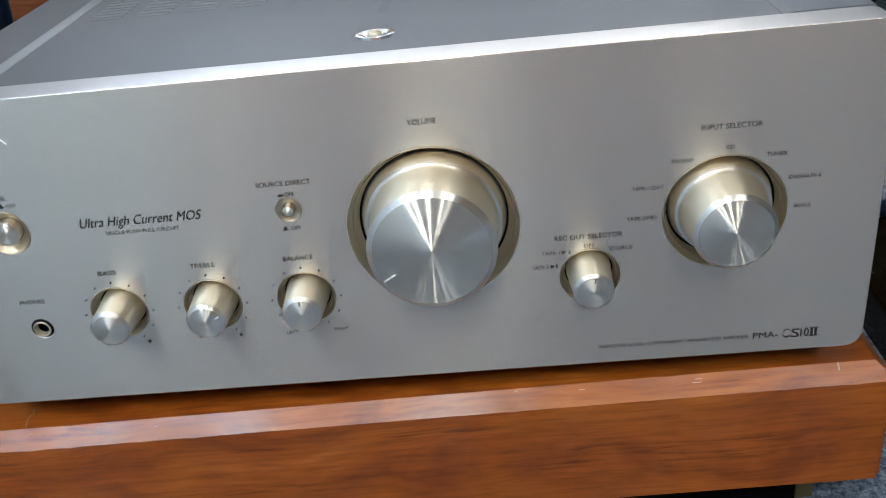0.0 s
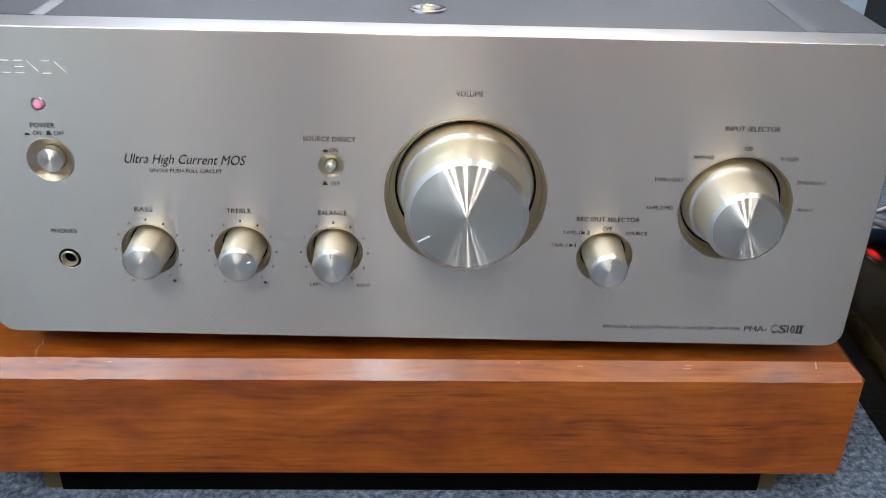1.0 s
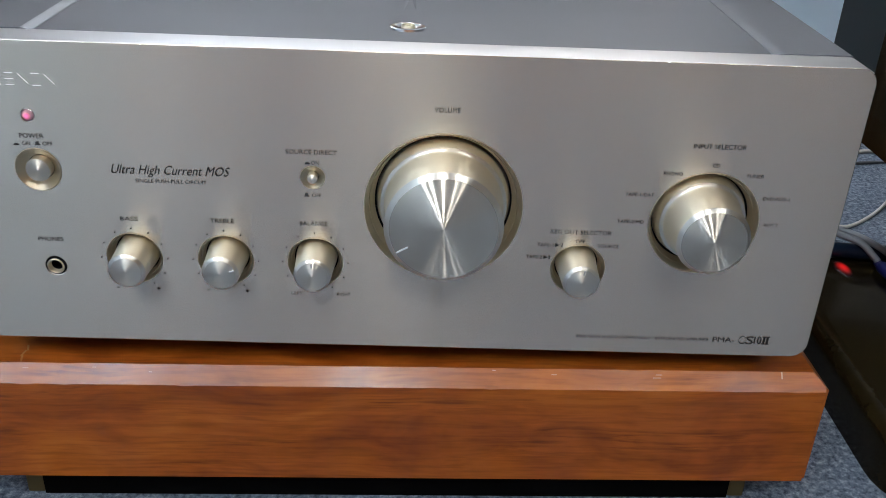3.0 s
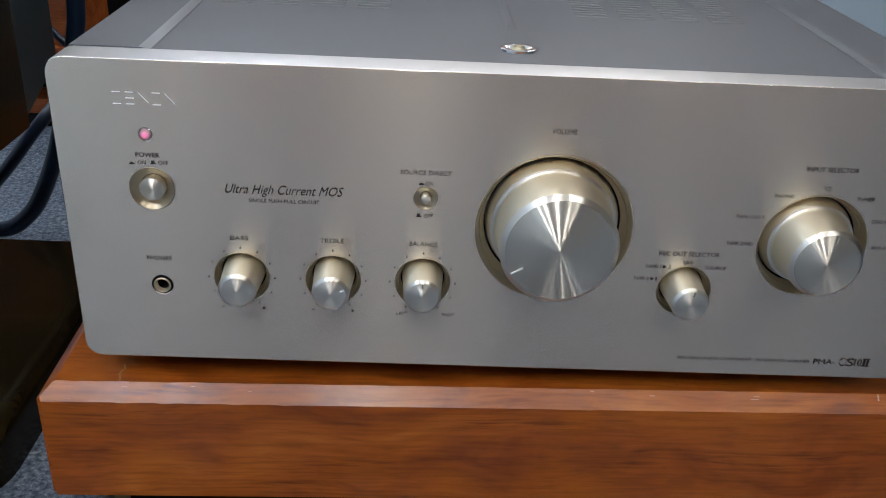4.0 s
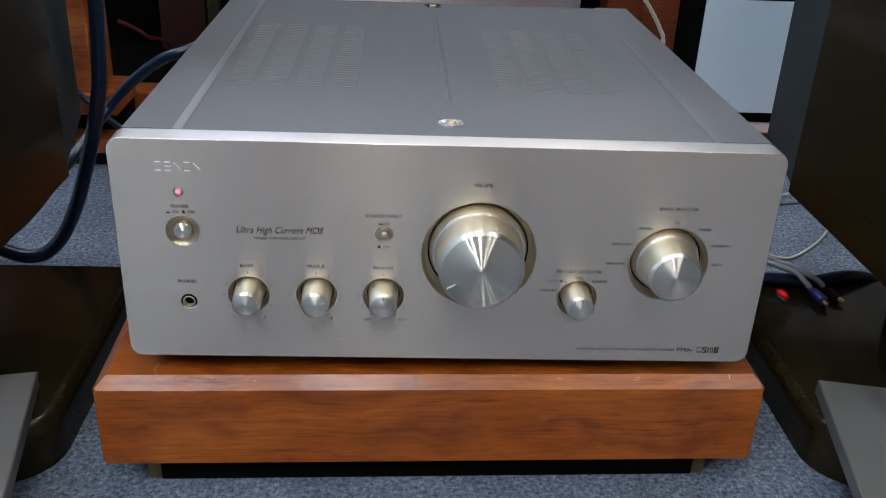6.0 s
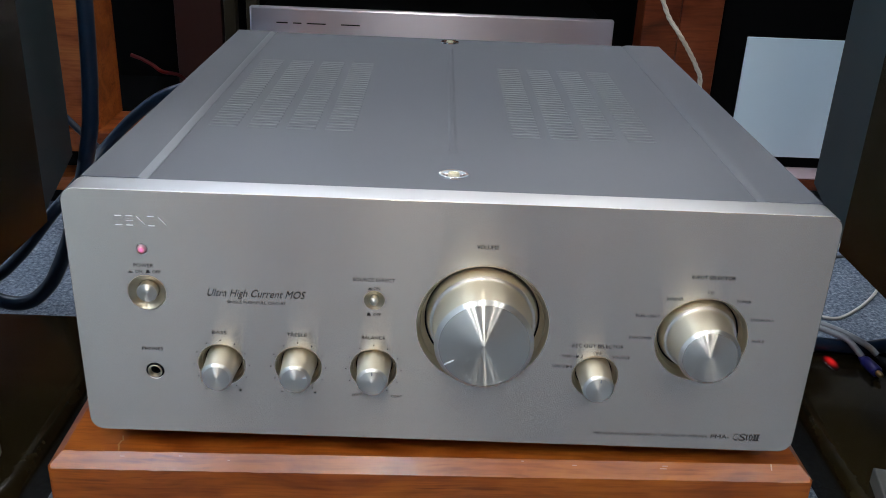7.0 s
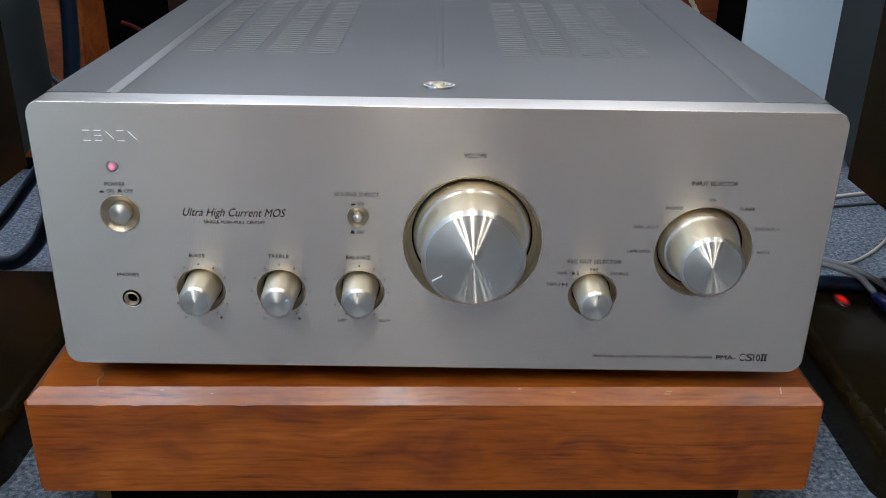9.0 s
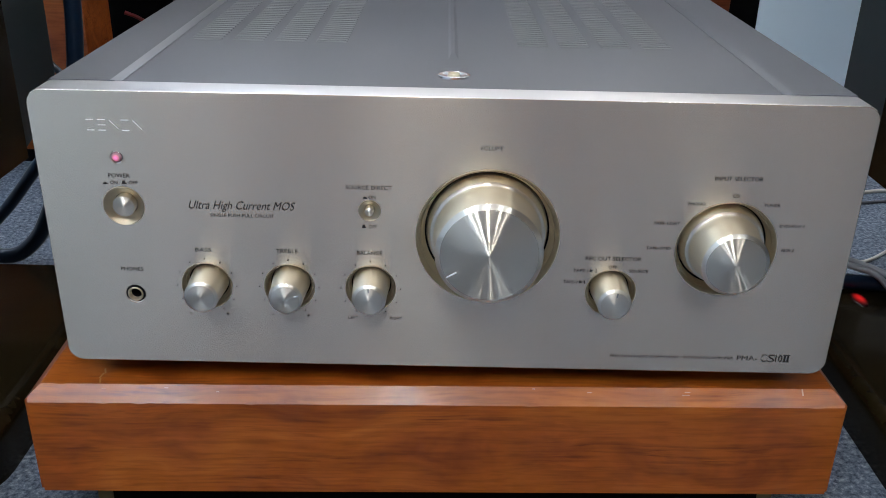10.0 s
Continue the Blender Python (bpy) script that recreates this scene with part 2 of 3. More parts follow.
mul.inputs[0].default_value = 0.7
link(CARPET, r, "Color", mul, 1)
link(CARPET, r2, "Color", mul, 2)
link(CARPET, mul, "Color", bsdf(CARPET), "Base Color")
bump(CARPET, nb, 0.9, 0.003)


# ---- mesh helpers ----
def put(name, bm, material, parent=None, label="", smooth=False):
    me = bpy.data.meshes.new(name)
    bm.normal_update()
    bm.to_mesh(me)
    bm.free()
    if smooth:
        for p in me.polygons:
            p.use_smooth = True
        me.set_sharp_from_angle(angle=radians(35))
    for m in material if isinstance(material, (list, tuple)) else [material]:
        me.materials.append(m)
    ob = new(name, me)
    ob.parent = parent
    if label:
        tagged(ob, label)
    return ob


def part(name, bm, material, parent, label="", smooth=False):
    return put(name, bm, material, parent, label, smooth)


def thing(name, label, category, x=0, y=0, z=0, rz=0, group="", kind=""):
    e = new(name)
    e.matrix_basis = pose(x, y, z, 0, 0, rz)
    e.empty_display_size = 0.02
    return tagged(e, label, category, group, kind)


def box(x0, x1, y0, y1, z0, z1, bevel=0.0, segs=2, bm=None):
    own = bmesh.new()
    bmesh.ops.create_cube(own, size=1)
    for v in own.verts:
        v.co = Vector((x0 + (v.co.x + 0.5) * (x1 - x0), y0 + (v.co.y + 0.5) * (y1 - y0), z0 + (v.co.z + 0.5) * (z1 - z0)))
    if bevel:
        bmesh.ops.bevel(own, geom=own.edges[:], offset=bevel, segments=segs, profile=0.5, affect="EDGES")
    if bm is None:
        return own
    me = bpy.data.meshes.new("joined")
    own.to_mesh(me)
    own.free()
    bm.from_mesh(me)
    bpy.data.meshes.remove(me)
    return bm


def lathe(profile, segs=96):
    """Revolve (radius, y) pairs about the y axis; points listed from the back to the front."""
    bm = bmesh.new()
    rings = []
    for r, y in profile:
        if r < 1e-6:
            rings.append([bm.verts.new((0, y, 0))])
        else:
            rings.append([bm.verts.new((r * math.cos(2 * math.pi * i / segs), y, r * math.sin(2 * math.pi * i / segs))) for i in range(segs)])
    for a, b in zip(rings, rings[1:]):
        for i in range(segs):
            j = (i + 1) % segs
            if len(b) == 1:
                bm.faces.new((a[i], a[j], b[0]))
            elif len(a) == 1:
                bm.faces.new((a[0], b[j], b[i]))
            else:
                bm.faces.new((a[i], a[j], b[j], b[i]))
    bmesh.ops.recalc_face_normals(bm, faces=bm.faces[:])
    return bm


def spline(points, steps=10):
    pts = [Vector(p) for p in points]
    pts = [2 * pts[0] - pts[1]] + pts + [2 * pts[-1] - pts[-2]]
    out = []
    for a, b, c, d in zip(pts, pts[1:], pts[2:], pts[3:]):
        for k in range(steps):
            t = k / steps
            out.append(0.5 * (2 * b + (c - a) * t + (2 * a - 5 * b + 4 * c - d) * t * t + (3 * b - a - 3 * c + d) * t ** 3))
    return out + [pts[-2]]


def tube(points, radius, segs=14, steps=10):
    line = spline(points, steps)
    bm = bmesh.new()
    rings = []
    side = Vector((0.3, 0.5, 0.81))
    for k, p in enumerate(line):
        d = (line[min(k + 1, len(line) - 1)] - line[max(k - 1, 0)]).normalized()
        side = (side - d * side.dot(d)).normalized()
        up = d.cross(side)
        rings.append([bm.verts.new(p + radius * (math.cos(2 * math.pi * i / segs) * side + math.sin(2 * math.pi * i / segs) * up)) for i in range(segs)])
    for a, b in zip(rings, rings[1:]):
        for i in range(segs):
            j = (i + 1) % segs
            bm.faces.new((a[i], a[j], b[j], b[i]))
    bm.faces.new(rings[0])
    bm.faces.new(rings[-1])
    bmesh.ops.recalc_face_normals(bm, faces=bm.faces[:])
    return bm


def prism(outline, z0, z1, bevel=0.0, segs=3):
    bm = bmesh.new()
    low = [bm.verts.new((x, y, z0)) for x, y in outline]
    high = [bm.verts.new((x, y, z1)) for x, y in outline]
    bm.faces.new(low[::-1])
    top = bm.faces.new(high)
    for i in range(len(outline)):
        j = (i + 1) % len(outline)
        bm.faces.new((low[i], low[j], high[j], high[i]))
    bmesh.ops.recalc_face_normals(bm, faces=bm.faces[:])
    if bevel:
        bmesh.ops.bevel(bm, geom=list(top.edges), offset=bevel, segments=segs, profile=0.5, affect="EDGES")
    return bm


def curve_mesh(data):
    ob = bpy.data.objects.new("outline", data)
    scene.collection.objects.link(ob)
    me = bpy.data.meshes.new_from_object(ob.evaluated_get(bpy.context.evaluated_depsgraph_get()))
    bpy.data.objects.remove(ob)
    bm = bmesh.new()
    bm.from_mesh(me)
    bpy.data.meshes.remove(me)
    return bm


def lettering(text, x0, x1, z, high, parent, slant=0.0, y=-0.0004, material=None, bold=-0.008, nib=0):
    """Flat printed words on the front panel, from x0 to x1, centred on height z; nib: steps of a slanted pen that thickens the down strokes."""
    data = bpy.data.curves.new("words", "FONT")
    data.body, data.size, data.shear, data.offset = text, 1.0, slant, bold
    data.resolution_u = 3
    bm = curve_mesh(data)
    if nib:
        thin = bpy.data.meshes.new("thin")
        bm.to_mesh(thin)
        for k in range(1, nib):
            start = len(bm.verts)
            bm.from_mesh(thin)
            bm.verts.ensure_lookup_table()
            for v in bm.verts[start:]:
                v.co += Vector((0.012, 0.006, 0)) * k
        bpy.data.meshes.remove(thin)
    xs, ys = [v.co.x for v in bm.verts], [v.co.y for v in bm.verts]
    sx = (x1 - x0) / (max(xs) - min(xs))
    sy = high / (max(ys) - min(ys))
    mid = (max(ys) + min(ys)) / 2
    for v in bm.verts:
        v.co = Vector((x0 + (v.co.x - min(xs)) * sx, y, z + (v.co.y - mid) * sy))
    return part("lettering", bm, material or INK, parent)


# ---- room ----
def slab(name, x0, x1, y0, y1, z0, z1, m, label, category):
    return tagged(put(name, box(x0, x1, y0, y1, z0, z1), m), label, category, "", "structure")


RX0, RX, RY0, RY1 = -1.6, 2.6, -4.2, 6.2
slab("floor", RX0, RX, RY0, RY1, FLOOR - 0.1, FLOOR, CARPET, "blue-grey flecked low-pile carpet floor", "carpet")
slab("ceiling", RX0, RX, RY0, RY1, CEIL, CEIL + 0.1, CEILING, "plain white painted ceiling", "ceiling")
slab("wall_north", RX0, RX, RY1, RY1 + 0.1, FLOOR, CEIL, WHITE_WALL, "plain white painted wall behind the rack", "wall")
slab("wall_south", RX0, RX, RY0 - 0.1, RY0, FLOOR, CEIL, TAN_WALL, "plain warm brown wall, unseen, warms the panel's reflection", "wall")
slab("wall_west", RX0 - 0.1, RX0, RY0, RY1, FLOOR, CEIL, COOL_WALL, "plain pale blue-grey side wall, unseen, cools the panel's reflection", "wall")
slab("wall_east", RX, RX + 0.1, RY0, RY1, FLOOR, CEIL, DIM_WALL, "plain dark brown-grey side wall, unseen, dims the panel's right", "wall")


def tube_light(x, y, glow):
    t = thing("ceiling_light", "unseen white ceiling batten with a long fluorescent tube", "ceiling light", x, y, CEIL, 0, "ceiling lights")
    part("housing", box(-0.05, 0.05, -TUBE_LEN / 2 - 0.03, TUBE_LEN / 2 + 0.03, -0.05, 0, 0.005), HOUSING, t)
    ob = part("tube", lathe([(0.0, -TUBE_LEN / 2), (TUBE_R, -TUBE_LEN / 2), (TUBE_R, TUBE_LEN / 2), (0.0, TUBE_LEN / 2)], 16), glow, t, "lit fluorescent tube", True)
    ob.matrix_basis = pose(0, 0, -0.085)
    for y in (-TUBE_LEN / 2 + 0.02, TUBE_LEN / 2 - 0.02):
        part("tube_holder", box(-0.012, 0.012, y - 0.008, y + 0.008, -0.085, -0.05, 0.002), HOUSING, t)


for x, gain in zip(TUBES, TUBE_GAIN):
    tone = (0.915, 0.97, 1.06) if x < -0.5 else (0.986, 0.968, 0.955)  # left tubes tinted bluer to cool the panel's left end
    glow, fill_mid, fill_rear = tube_glow(gain * 0.68, tone), tube_glow(0.30, tone), tube_glow(0.68, tone)
    tube_light(x, TUBE_Y, glow)
    # unseen row, added to lift the carpet behind and the top cover
    tube_light(x, 1.0, fill_mid)
    # unseen row, added to whiten the front panel's top edge
    tube_light(x, 4.8, fill_rear)

# ---- wooden plinth under the amplifier ----
PLINTH_TOP, PLINTH_LOW = -0.0156, -0.0872
plinth = thing("wooden_plinth", "thick lacquered red-brown teak plinth board under the amplifier", "plinth", -0.0035, -0.0048, FLOOR, 1.28)
bm = bmesh.new()
bmesh.ops.create_cube(bm, size=1)
for v in bm.verts:
    v.co = Vector((v.co.x * 0.4832, (v.co.y + 0.5) * 0.47, (v.co.z + 0.5) * (PLINTH_TOP - PLINTH_LOW) + PLINTH_LOW - FLOOR))
tops = [e for e in bm.edges if all(v.co.z > 0.06 for v in e.verts)]
bmesh.ops.bevel(bm, geom=tops, offset=0.0080, segments=1, affect="EDGES")
ups = [e for e in bm.edges if abs(e.verts[0].co.z - e.verts[1].co.z) > 0.04]
bmesh.ops.bevel(bm, geom=ups, offset=0.0026, segments=3, affect="EDGES")
# worn front edge: small knocks and unevenness along both lines of the chamfer
for k in range(1, 90):
    bmesh.ops.bisect_plane(bm, geom=bm.verts[:] + bm.edges[:] + bm.faces[:], plane_co=(-0.238 + k * 0.00529, 0, 0), plane_no=(1, 0, 0))
rnd = random.Random(7)
high = PLINTH_TOP - FLOOR
for v in bm.verts:
    if v.co.y < 0.0085 and v.co.z > high - 0.0085 and abs(v.co.x) < 0.237:
        v.co.z += rnd.uniform(-0.00004, 0.00003)
        v.co.y += rnd.uniform(-0.00002, 0.00004)
        if rnd.random() < 0.07:
            v.co.z -= rnd.uniform(0.0002, 0.0006)
part("board", bm, TEAK, plinth, smooth=True)
for sx in (-1, 1):
    for y in (0.018, 0.40):
        part("foot", box(sx * 0.2105 - 0.005, sx * 0.2105 + 0.005, y, y + 0.03, 0, PLINTH_LOW - FLOOR, 0.001), mat("olive_brass_foot", (0.16, 0.12, 0.05), 0.4, 0.6), plinth, "small olive-brass foot block")
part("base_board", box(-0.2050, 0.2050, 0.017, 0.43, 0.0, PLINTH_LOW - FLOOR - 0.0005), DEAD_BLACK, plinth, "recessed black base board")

seam = part("joint_line", box(-0.0004, 0.0004, -0.0001, 0.0001, 0.0016, 0.0056), mat("pale_joint", (0.46, 0.26, 0.14), 0.5), plinth, "thin pale joint line")
seam.matrix_basis = pose(0.2150, 0.0039, PLINTH_TOP - FLOOR - 0.0039, -45)

# old split in the lacquer beside the amplifier's corner, and small dents along the chamfer
CRACK = mat("pale_split", (0.36, 0.17, 0.06), 0.5)
DENT = mat("rubbed_dent", (0.42, 0.20, 0.10), 0.35)
for k in range(3):
    ob = part("split_line", box(-0.0005, 0.0005, -0.0027, 0.0027, 0.0, 0.0003), CRACK, plinth, "pale split in the lacquer")
    ob.matrix_basis = pose(-0.2005 + (0.0008, 0.0, 0.0006)[k], 0.0115 + 0.0051 * k, PLINTH_TOP - FLOOR - 0.0001, 0, 0, (14, -9, 18)[k])
for x, up, long in ((-0.196, 0.0020, 0.0030), (-0.160, 0.0015, 0.0022), (-0.1300, 0.0030, 0.0016), (0.055, 0.0008, 0.0018), (0.088, 0.0022, 0.0030), (0.1450, 0.0030, 0.0044), (0.1462, 0.0018, 0.0034)):
    ob = part("dent", box(-long / 2, long / 2, -0.0002, 0.0002, -0.00022, 0.00022, 0.0001, 1), DENT, plinth, "small rubbed dent")
    ob.matrix_basis = pose(x, 0.0080 - up, PLINTH_TOP - FLOOR - up, -45, 0, 0)

# ---- amplifier ----
amp = thing("integrated_amplifier", "champagne-silver integrated amplifier with brushed front on a wooden plinth", "amplifier", 0, 0, PLINTH_TOP)
amp.matrix_basis = pose(0, 0, 0)
W, HGT, THICK = 0.2178, 0.1593, 0.0184
KNOBS = {"volume": (0.0200, 0.0820), "input": (0.1495, 0.0778), "bass": (-0.1345, 0.0495), "treble": (-0.0888, 0.0497), "balance": (-0.0437, 0.0498), "record": (0.0895, 0.0502)}
HOLES = [(*KNOBS["volume"], 0.0386), (*KNOBS["input"], 0.0271)] + [(*KNOBS[k], 0.0136) for k in ("bass", "treble", "balance", "record")]
HOLES += [(-0.1748, 0.0962, 0.0106), (-0.0437, 0.0964, 0.0056), (-0.1747, 0.0436, 0.0052), (-0.1753, 0.1236, 0.0030)]

data = bpy.data.curves.new("front", "CURVE")
data.dimensions, data.fill_mode, data.extrude, data.bevel_depth, data.bevel_resolution = "2D", "BOTH", THICK / 2 - 0.0006, 0.0006, 2
b = 0.0006
rad = 0.0085


def loop2d(points):
    s = data.splines.new("POLY")
    s.points.add(len(points) - 1)
    for p, (x, y) in zip(s.points, points):
        p.co = (x, y, 0, 1)
    s.use_cyclic_u = True


outer = []
for cx, cy, a0 in ((W - rad, HGT - rad, 0), (-W + rad, HGT - rad, 90), (-W + rad, rad, 180), (W - rad, rad, 270)):
    for k in range(9):
        a = radians(a0 + 90 * k / 8)
        outer.append((cx + (rad - b) * math.cos(a), cy + (rad - b) * math.sin(a)))
loop2d(outer)
for cx, cy, r in HOLES:
    loop2d([(cx + (r + b) * math.cos(2 * math.pi * k / 96), cy + (r + b) * math.sin(2 * math.pi * k / 96)) for k in range(96)])
bm = curve_mesh(data)
for v in bm.verts:
    v.co = Vector((v.co.x, THICK / 2 - v.co.z, v.co.y))
bmesh.ops.remove_doubles(bm, verts=bm.verts[:], dist=0.00002)
bmesh.ops.recalc_face_normals(bm, faces=bm.faces[:])
# upward faces take a greyer, rougher metal than the front
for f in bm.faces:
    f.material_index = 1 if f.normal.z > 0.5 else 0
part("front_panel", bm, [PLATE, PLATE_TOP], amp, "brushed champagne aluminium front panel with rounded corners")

# body: side walls, floor, back and the grey top cover with its two step lines
part("chassis", box(-0.2105, 0.2105, THICK, 0.452, 0.003, 0.150, 0.001), COVER, amp, "grey chassis")
bm = bmesh.new()
HALF = [(0.1736, 0.1588), (0.1739, 0.1583), (0.1745, 0.1583), (0.1748, 0.1587), (0.1764, 0.1591), (0.1782, 0.1596), (0.1800, 0.1598), (0.1830, 0.1598), (0.2117, 0.1598), (0.2125, 0.1590), (0.2125, 0.100), (0.2115, 0.100), (0.2115, 0.1515)]
SEC = [(-x, z) for x, z in HALF[::-1]] + HALF
front = [bm.verts.new((x, THICK, z)) for x, z in SEC]
back = [bm.verts.new((x, 0.4558, z)) for x, z in SEC]
bm.faces.new(front)
bm.faces.new(back[::-1])
for i in range(len(SEC)):
    j = (i + 1) % len(SEC)
    bm.faces.new((front[i], back[i], back[j], front[j]))
bmesh.ops.recalc_face_normals(bm, faces=bm.faces[:])
# only the left rib's slope gets the lighter enamel, its brightness painted in
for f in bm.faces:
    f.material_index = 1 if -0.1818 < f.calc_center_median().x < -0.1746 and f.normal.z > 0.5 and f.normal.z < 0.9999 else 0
cover = part("top_cover", bm, [COVER, LIT_RIB], amp, "satin grey enamelled top cover with louvred vents", True)
TOPZ = 0.1588
# one louvre slat, shared by all: a shallow raised lip open to the front
bm = bmesh.new()
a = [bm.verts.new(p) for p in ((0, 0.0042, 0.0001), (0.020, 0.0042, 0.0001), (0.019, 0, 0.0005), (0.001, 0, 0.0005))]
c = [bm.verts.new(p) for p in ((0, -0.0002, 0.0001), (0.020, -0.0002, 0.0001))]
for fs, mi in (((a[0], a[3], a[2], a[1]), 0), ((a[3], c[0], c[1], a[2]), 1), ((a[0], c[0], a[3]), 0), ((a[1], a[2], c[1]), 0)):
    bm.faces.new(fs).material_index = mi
bmesh.ops.recalc_face_normals(bm, faces=bm.faces[:])
slat_mesh = bpy.data.meshes.new("slat")
bm.to_mesh(slat_mesh)
bm.free()
slat_mesh.materials.append(COVER)
# front lip lighter than the cover: a highlight painted along each slat
slat_mesh.materials.append(mat("lip_highlight", (0.20, 0.205, 0.21), 0.45))
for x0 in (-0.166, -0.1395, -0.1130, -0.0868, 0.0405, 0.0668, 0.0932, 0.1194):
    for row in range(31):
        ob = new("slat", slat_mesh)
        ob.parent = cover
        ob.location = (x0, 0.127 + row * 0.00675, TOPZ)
bm = bmesh.new()
low = [bm.verts.new(p) for p in ((-0.0030, 0.085, TOPZ), (0.0030, 0.085, TOPZ), (0.0030, 0.42, TOPZ), (-0.0030, 0.42, TOPZ))]
top = [bm.verts.new(p) for p in ((-0.0012, 0.10, TOPZ + 0.0006), (0.0012, 0.10, TOPZ + 0.0006), (0.0012, 0.40, TOPZ + 0.0006), (-0.0012, 0.40, TOPZ + 0.0006))]
bm.faces.new(top)
for k in range(4):
    bm.faces.new((low[k], low[(k + 1) % 4], top[(k + 1) % 4], top[k]))
part("centre_ridge", bm, COVER, cover)
for y in (0.0450, 0.4385):
    bm = lathe([(0.0092, 0.0), (0.0090, 0.0011), (0.0082, 0.0014), (0.0062, 0.0010), (0.0048, 0.0005), (0.0, 0.0005)], 40)
    ob = part("screw_cup", bm, CUP, cover, "polished oval screw cup", True)
    ob.matrix_basis = pose(0, y, TOPZ, 90) @ Matrix.Diagonal((1, 1, 0.85, 1))
    bm = lathe([(0.0034, 0.0004), (0.0034, 0.0016), (0.0030, 0.0020), (0.0016, 0.0020), (0.0013, 0.0009), (0.0, 0.0009)], 24)
    part("bolt", bm, GILT, ob, "pale gilt socket bolt", True)
for sx in (-1, 1):
    for y in (0.07, 0.39):
        ob = part("foot", lathe([(0.0, -0.0001), (0.022, 0.0), (0.024, 0.003), (0.024, 0.016), (0.0, 0.0162)], 40), BLACK, amp, "round black rubber foot", True)
        ob.matrix_basis = pose(sx * 0.165, y, PLINTH_TOP, 90)


def groove(r, r_in, deep):
    """A fine turned line two thirds of the way up the hollow's wall."""
    f = 0.68
    at_r, at_y = r_in + 0.0006 + (r - 0.001 - r_in) * f, (deep - 0.0004) * (1 - f) + 0.0008 * f
    return (at_r - 0.0004, at_y + 0.0003), (at_r - 0.0002, at_y + 0.0012), (at_r + 0.0001, at_y + 0.0012), (at_r + 0.0003, at_y - 0.0003)


def dish(cx, cz, r, r_in, deep, name="knob_recess", gap=0.0006):
    """The turned hollow in the front panel in which a knob sits, with a dark gap at its foot."""
    bm = lathe([(0.0, deep + 0.004), (r_in, deep + 0.004), (r_in, deep), (r_in + gap, deep - 0.0004), *groove(r, r_in, deep), (r - 0.0004, 0.0008), (r, -0.0002), (r + 0.0005, -0.0002)])
    for f in bm.faces:
        if f.calc_center_median().y > deep - 0.0003:
            f.material_index = 1
    ob = part(name, bm, [DISH, BLACK], amp, "turned champagne hollow", True)
    ob.matrix_basis = pose(cx, 0, cz)
    return ob


def knob(kind, profile, face_r, face_y, mark=None, long=0.006, pale=False):
    cx, cz = KNOBS[kind]
    bm = lathe(profile)
    bm.normal_update()
    for f in bm.faces:  # the cut edge round the face and the collar at the foot are brighter than the satin flank
        y = f.calc_center_median().y
        f.material_index = 1 if abs(f.normal.y) > 0.3 and (y < face_y + 0.0024 or y > 0.0008) else 0
    k = part(kind + "_knob", bm, [FLANK, KNOB], amp, "turned champagne metal " + kind + " knob with a spun face", True)
    k.matrix_basis = pose(cx, 0, cz)
    f = part("knob_face", lathe([(face_r + 0.0001, face_y + 0.0003), (face_r, face_y), (0.0, face_y)]), KNOB_FACE if face_r > 0.01 else SMALL_FACE, k, "spun silver face")
    if mark is not None:
        a = radians(mark)
        m = part("pointer_notch", box(-0.0004, 0.0004, -0.0002, 0.0002, -long / 2, long / 2, 0.0001), ENGRAVED if pale else NOTCH, k, "short pointer line")
        rr = face_r - long / 2 - 0.0002
        m.matrix_basis = pose(rr * math.sin(a), face_y - 0.0001, rr * math.cos(a), 0, mark, 0)
    return k


dish(*KNOBS["volume"], 0.0386, 0.0337, 0.010)
knob("volume", [(0.0334, 0.0138), (0.0334, 0.0105), (0.0328, 0.0090), (0.0314, 0.0030), (0.0311, 0.0024), (0.0300, 0.0022), (0.0294, 0.0016), (0.0289, -0.0004), (0.0286, -0.0050), (0.0284, -0.0110), (0.0285, -0.0208), (0.0284, -0.0214), (0.0282, -0.0217), (0.0261, -0.0233), (0.0258, -0.0235)], 0.0258, -0.0236, 240, 0.0062, True)
dish(*KNOBS["input"], 0.0271, 0.0236, 0.009)
knob("input", [(0.0233, 0.0128), (0.0233, 0.0095), (0.0228, 0.0078), (0.0216, 0.0026), (0.0213, 0.0020), (0.0203, 0.0018), (0.0197, 0.0012), (0.0191, -0.0010), (0.0184, -0.0070), (0.0180, -0.0160), (0.0179, -0.0184), (0.0178, -0.0189), (0.0177, -0.0191), (0.0160, -0.0204), (0.0158, -0.0206)], 0.0158, -0.0207, 10, 0.0033)
for kind, mark in (("bass", None), ("treble", 72), ("balance", 0), ("record", 8)):
    dish(*KNOBS[kind], 0.0136, 0.0108, 0.0065, gap=0.0003)
    knob(kind, [(0.0104, 0.010), (0.0104, 0.0058), (0.0102, 0.0030), (0.0099, -0.0010), (0.0095, -0.0070), (0.00930, -0.0134), (0.0092, -0.0138), (0.0091, -0.0140), (0.0078, -0.0150), (0.0076, -0.0151)], 0.0076, -0.0152, mark, 0.0024, kind == "treble")

# power button, source button, phones socket, pilot lamp
bm = lathe([(0.0, 0.008), (0.0062, 0.008), (0.0062, 0.0042), (0.0064, 0.0038), (0.0070, 0.0034), (0.0080, 0.0026), (0.0090, 0.0016), (0.0100, 0.0004), (0.0103, -0.0001), (0.0106, -0.0003), (0.0110, -0.0002)], 64)
for f in bm.faces:
    f.material_index = 1 if f.calc_center_median().y > 0.005 else 0
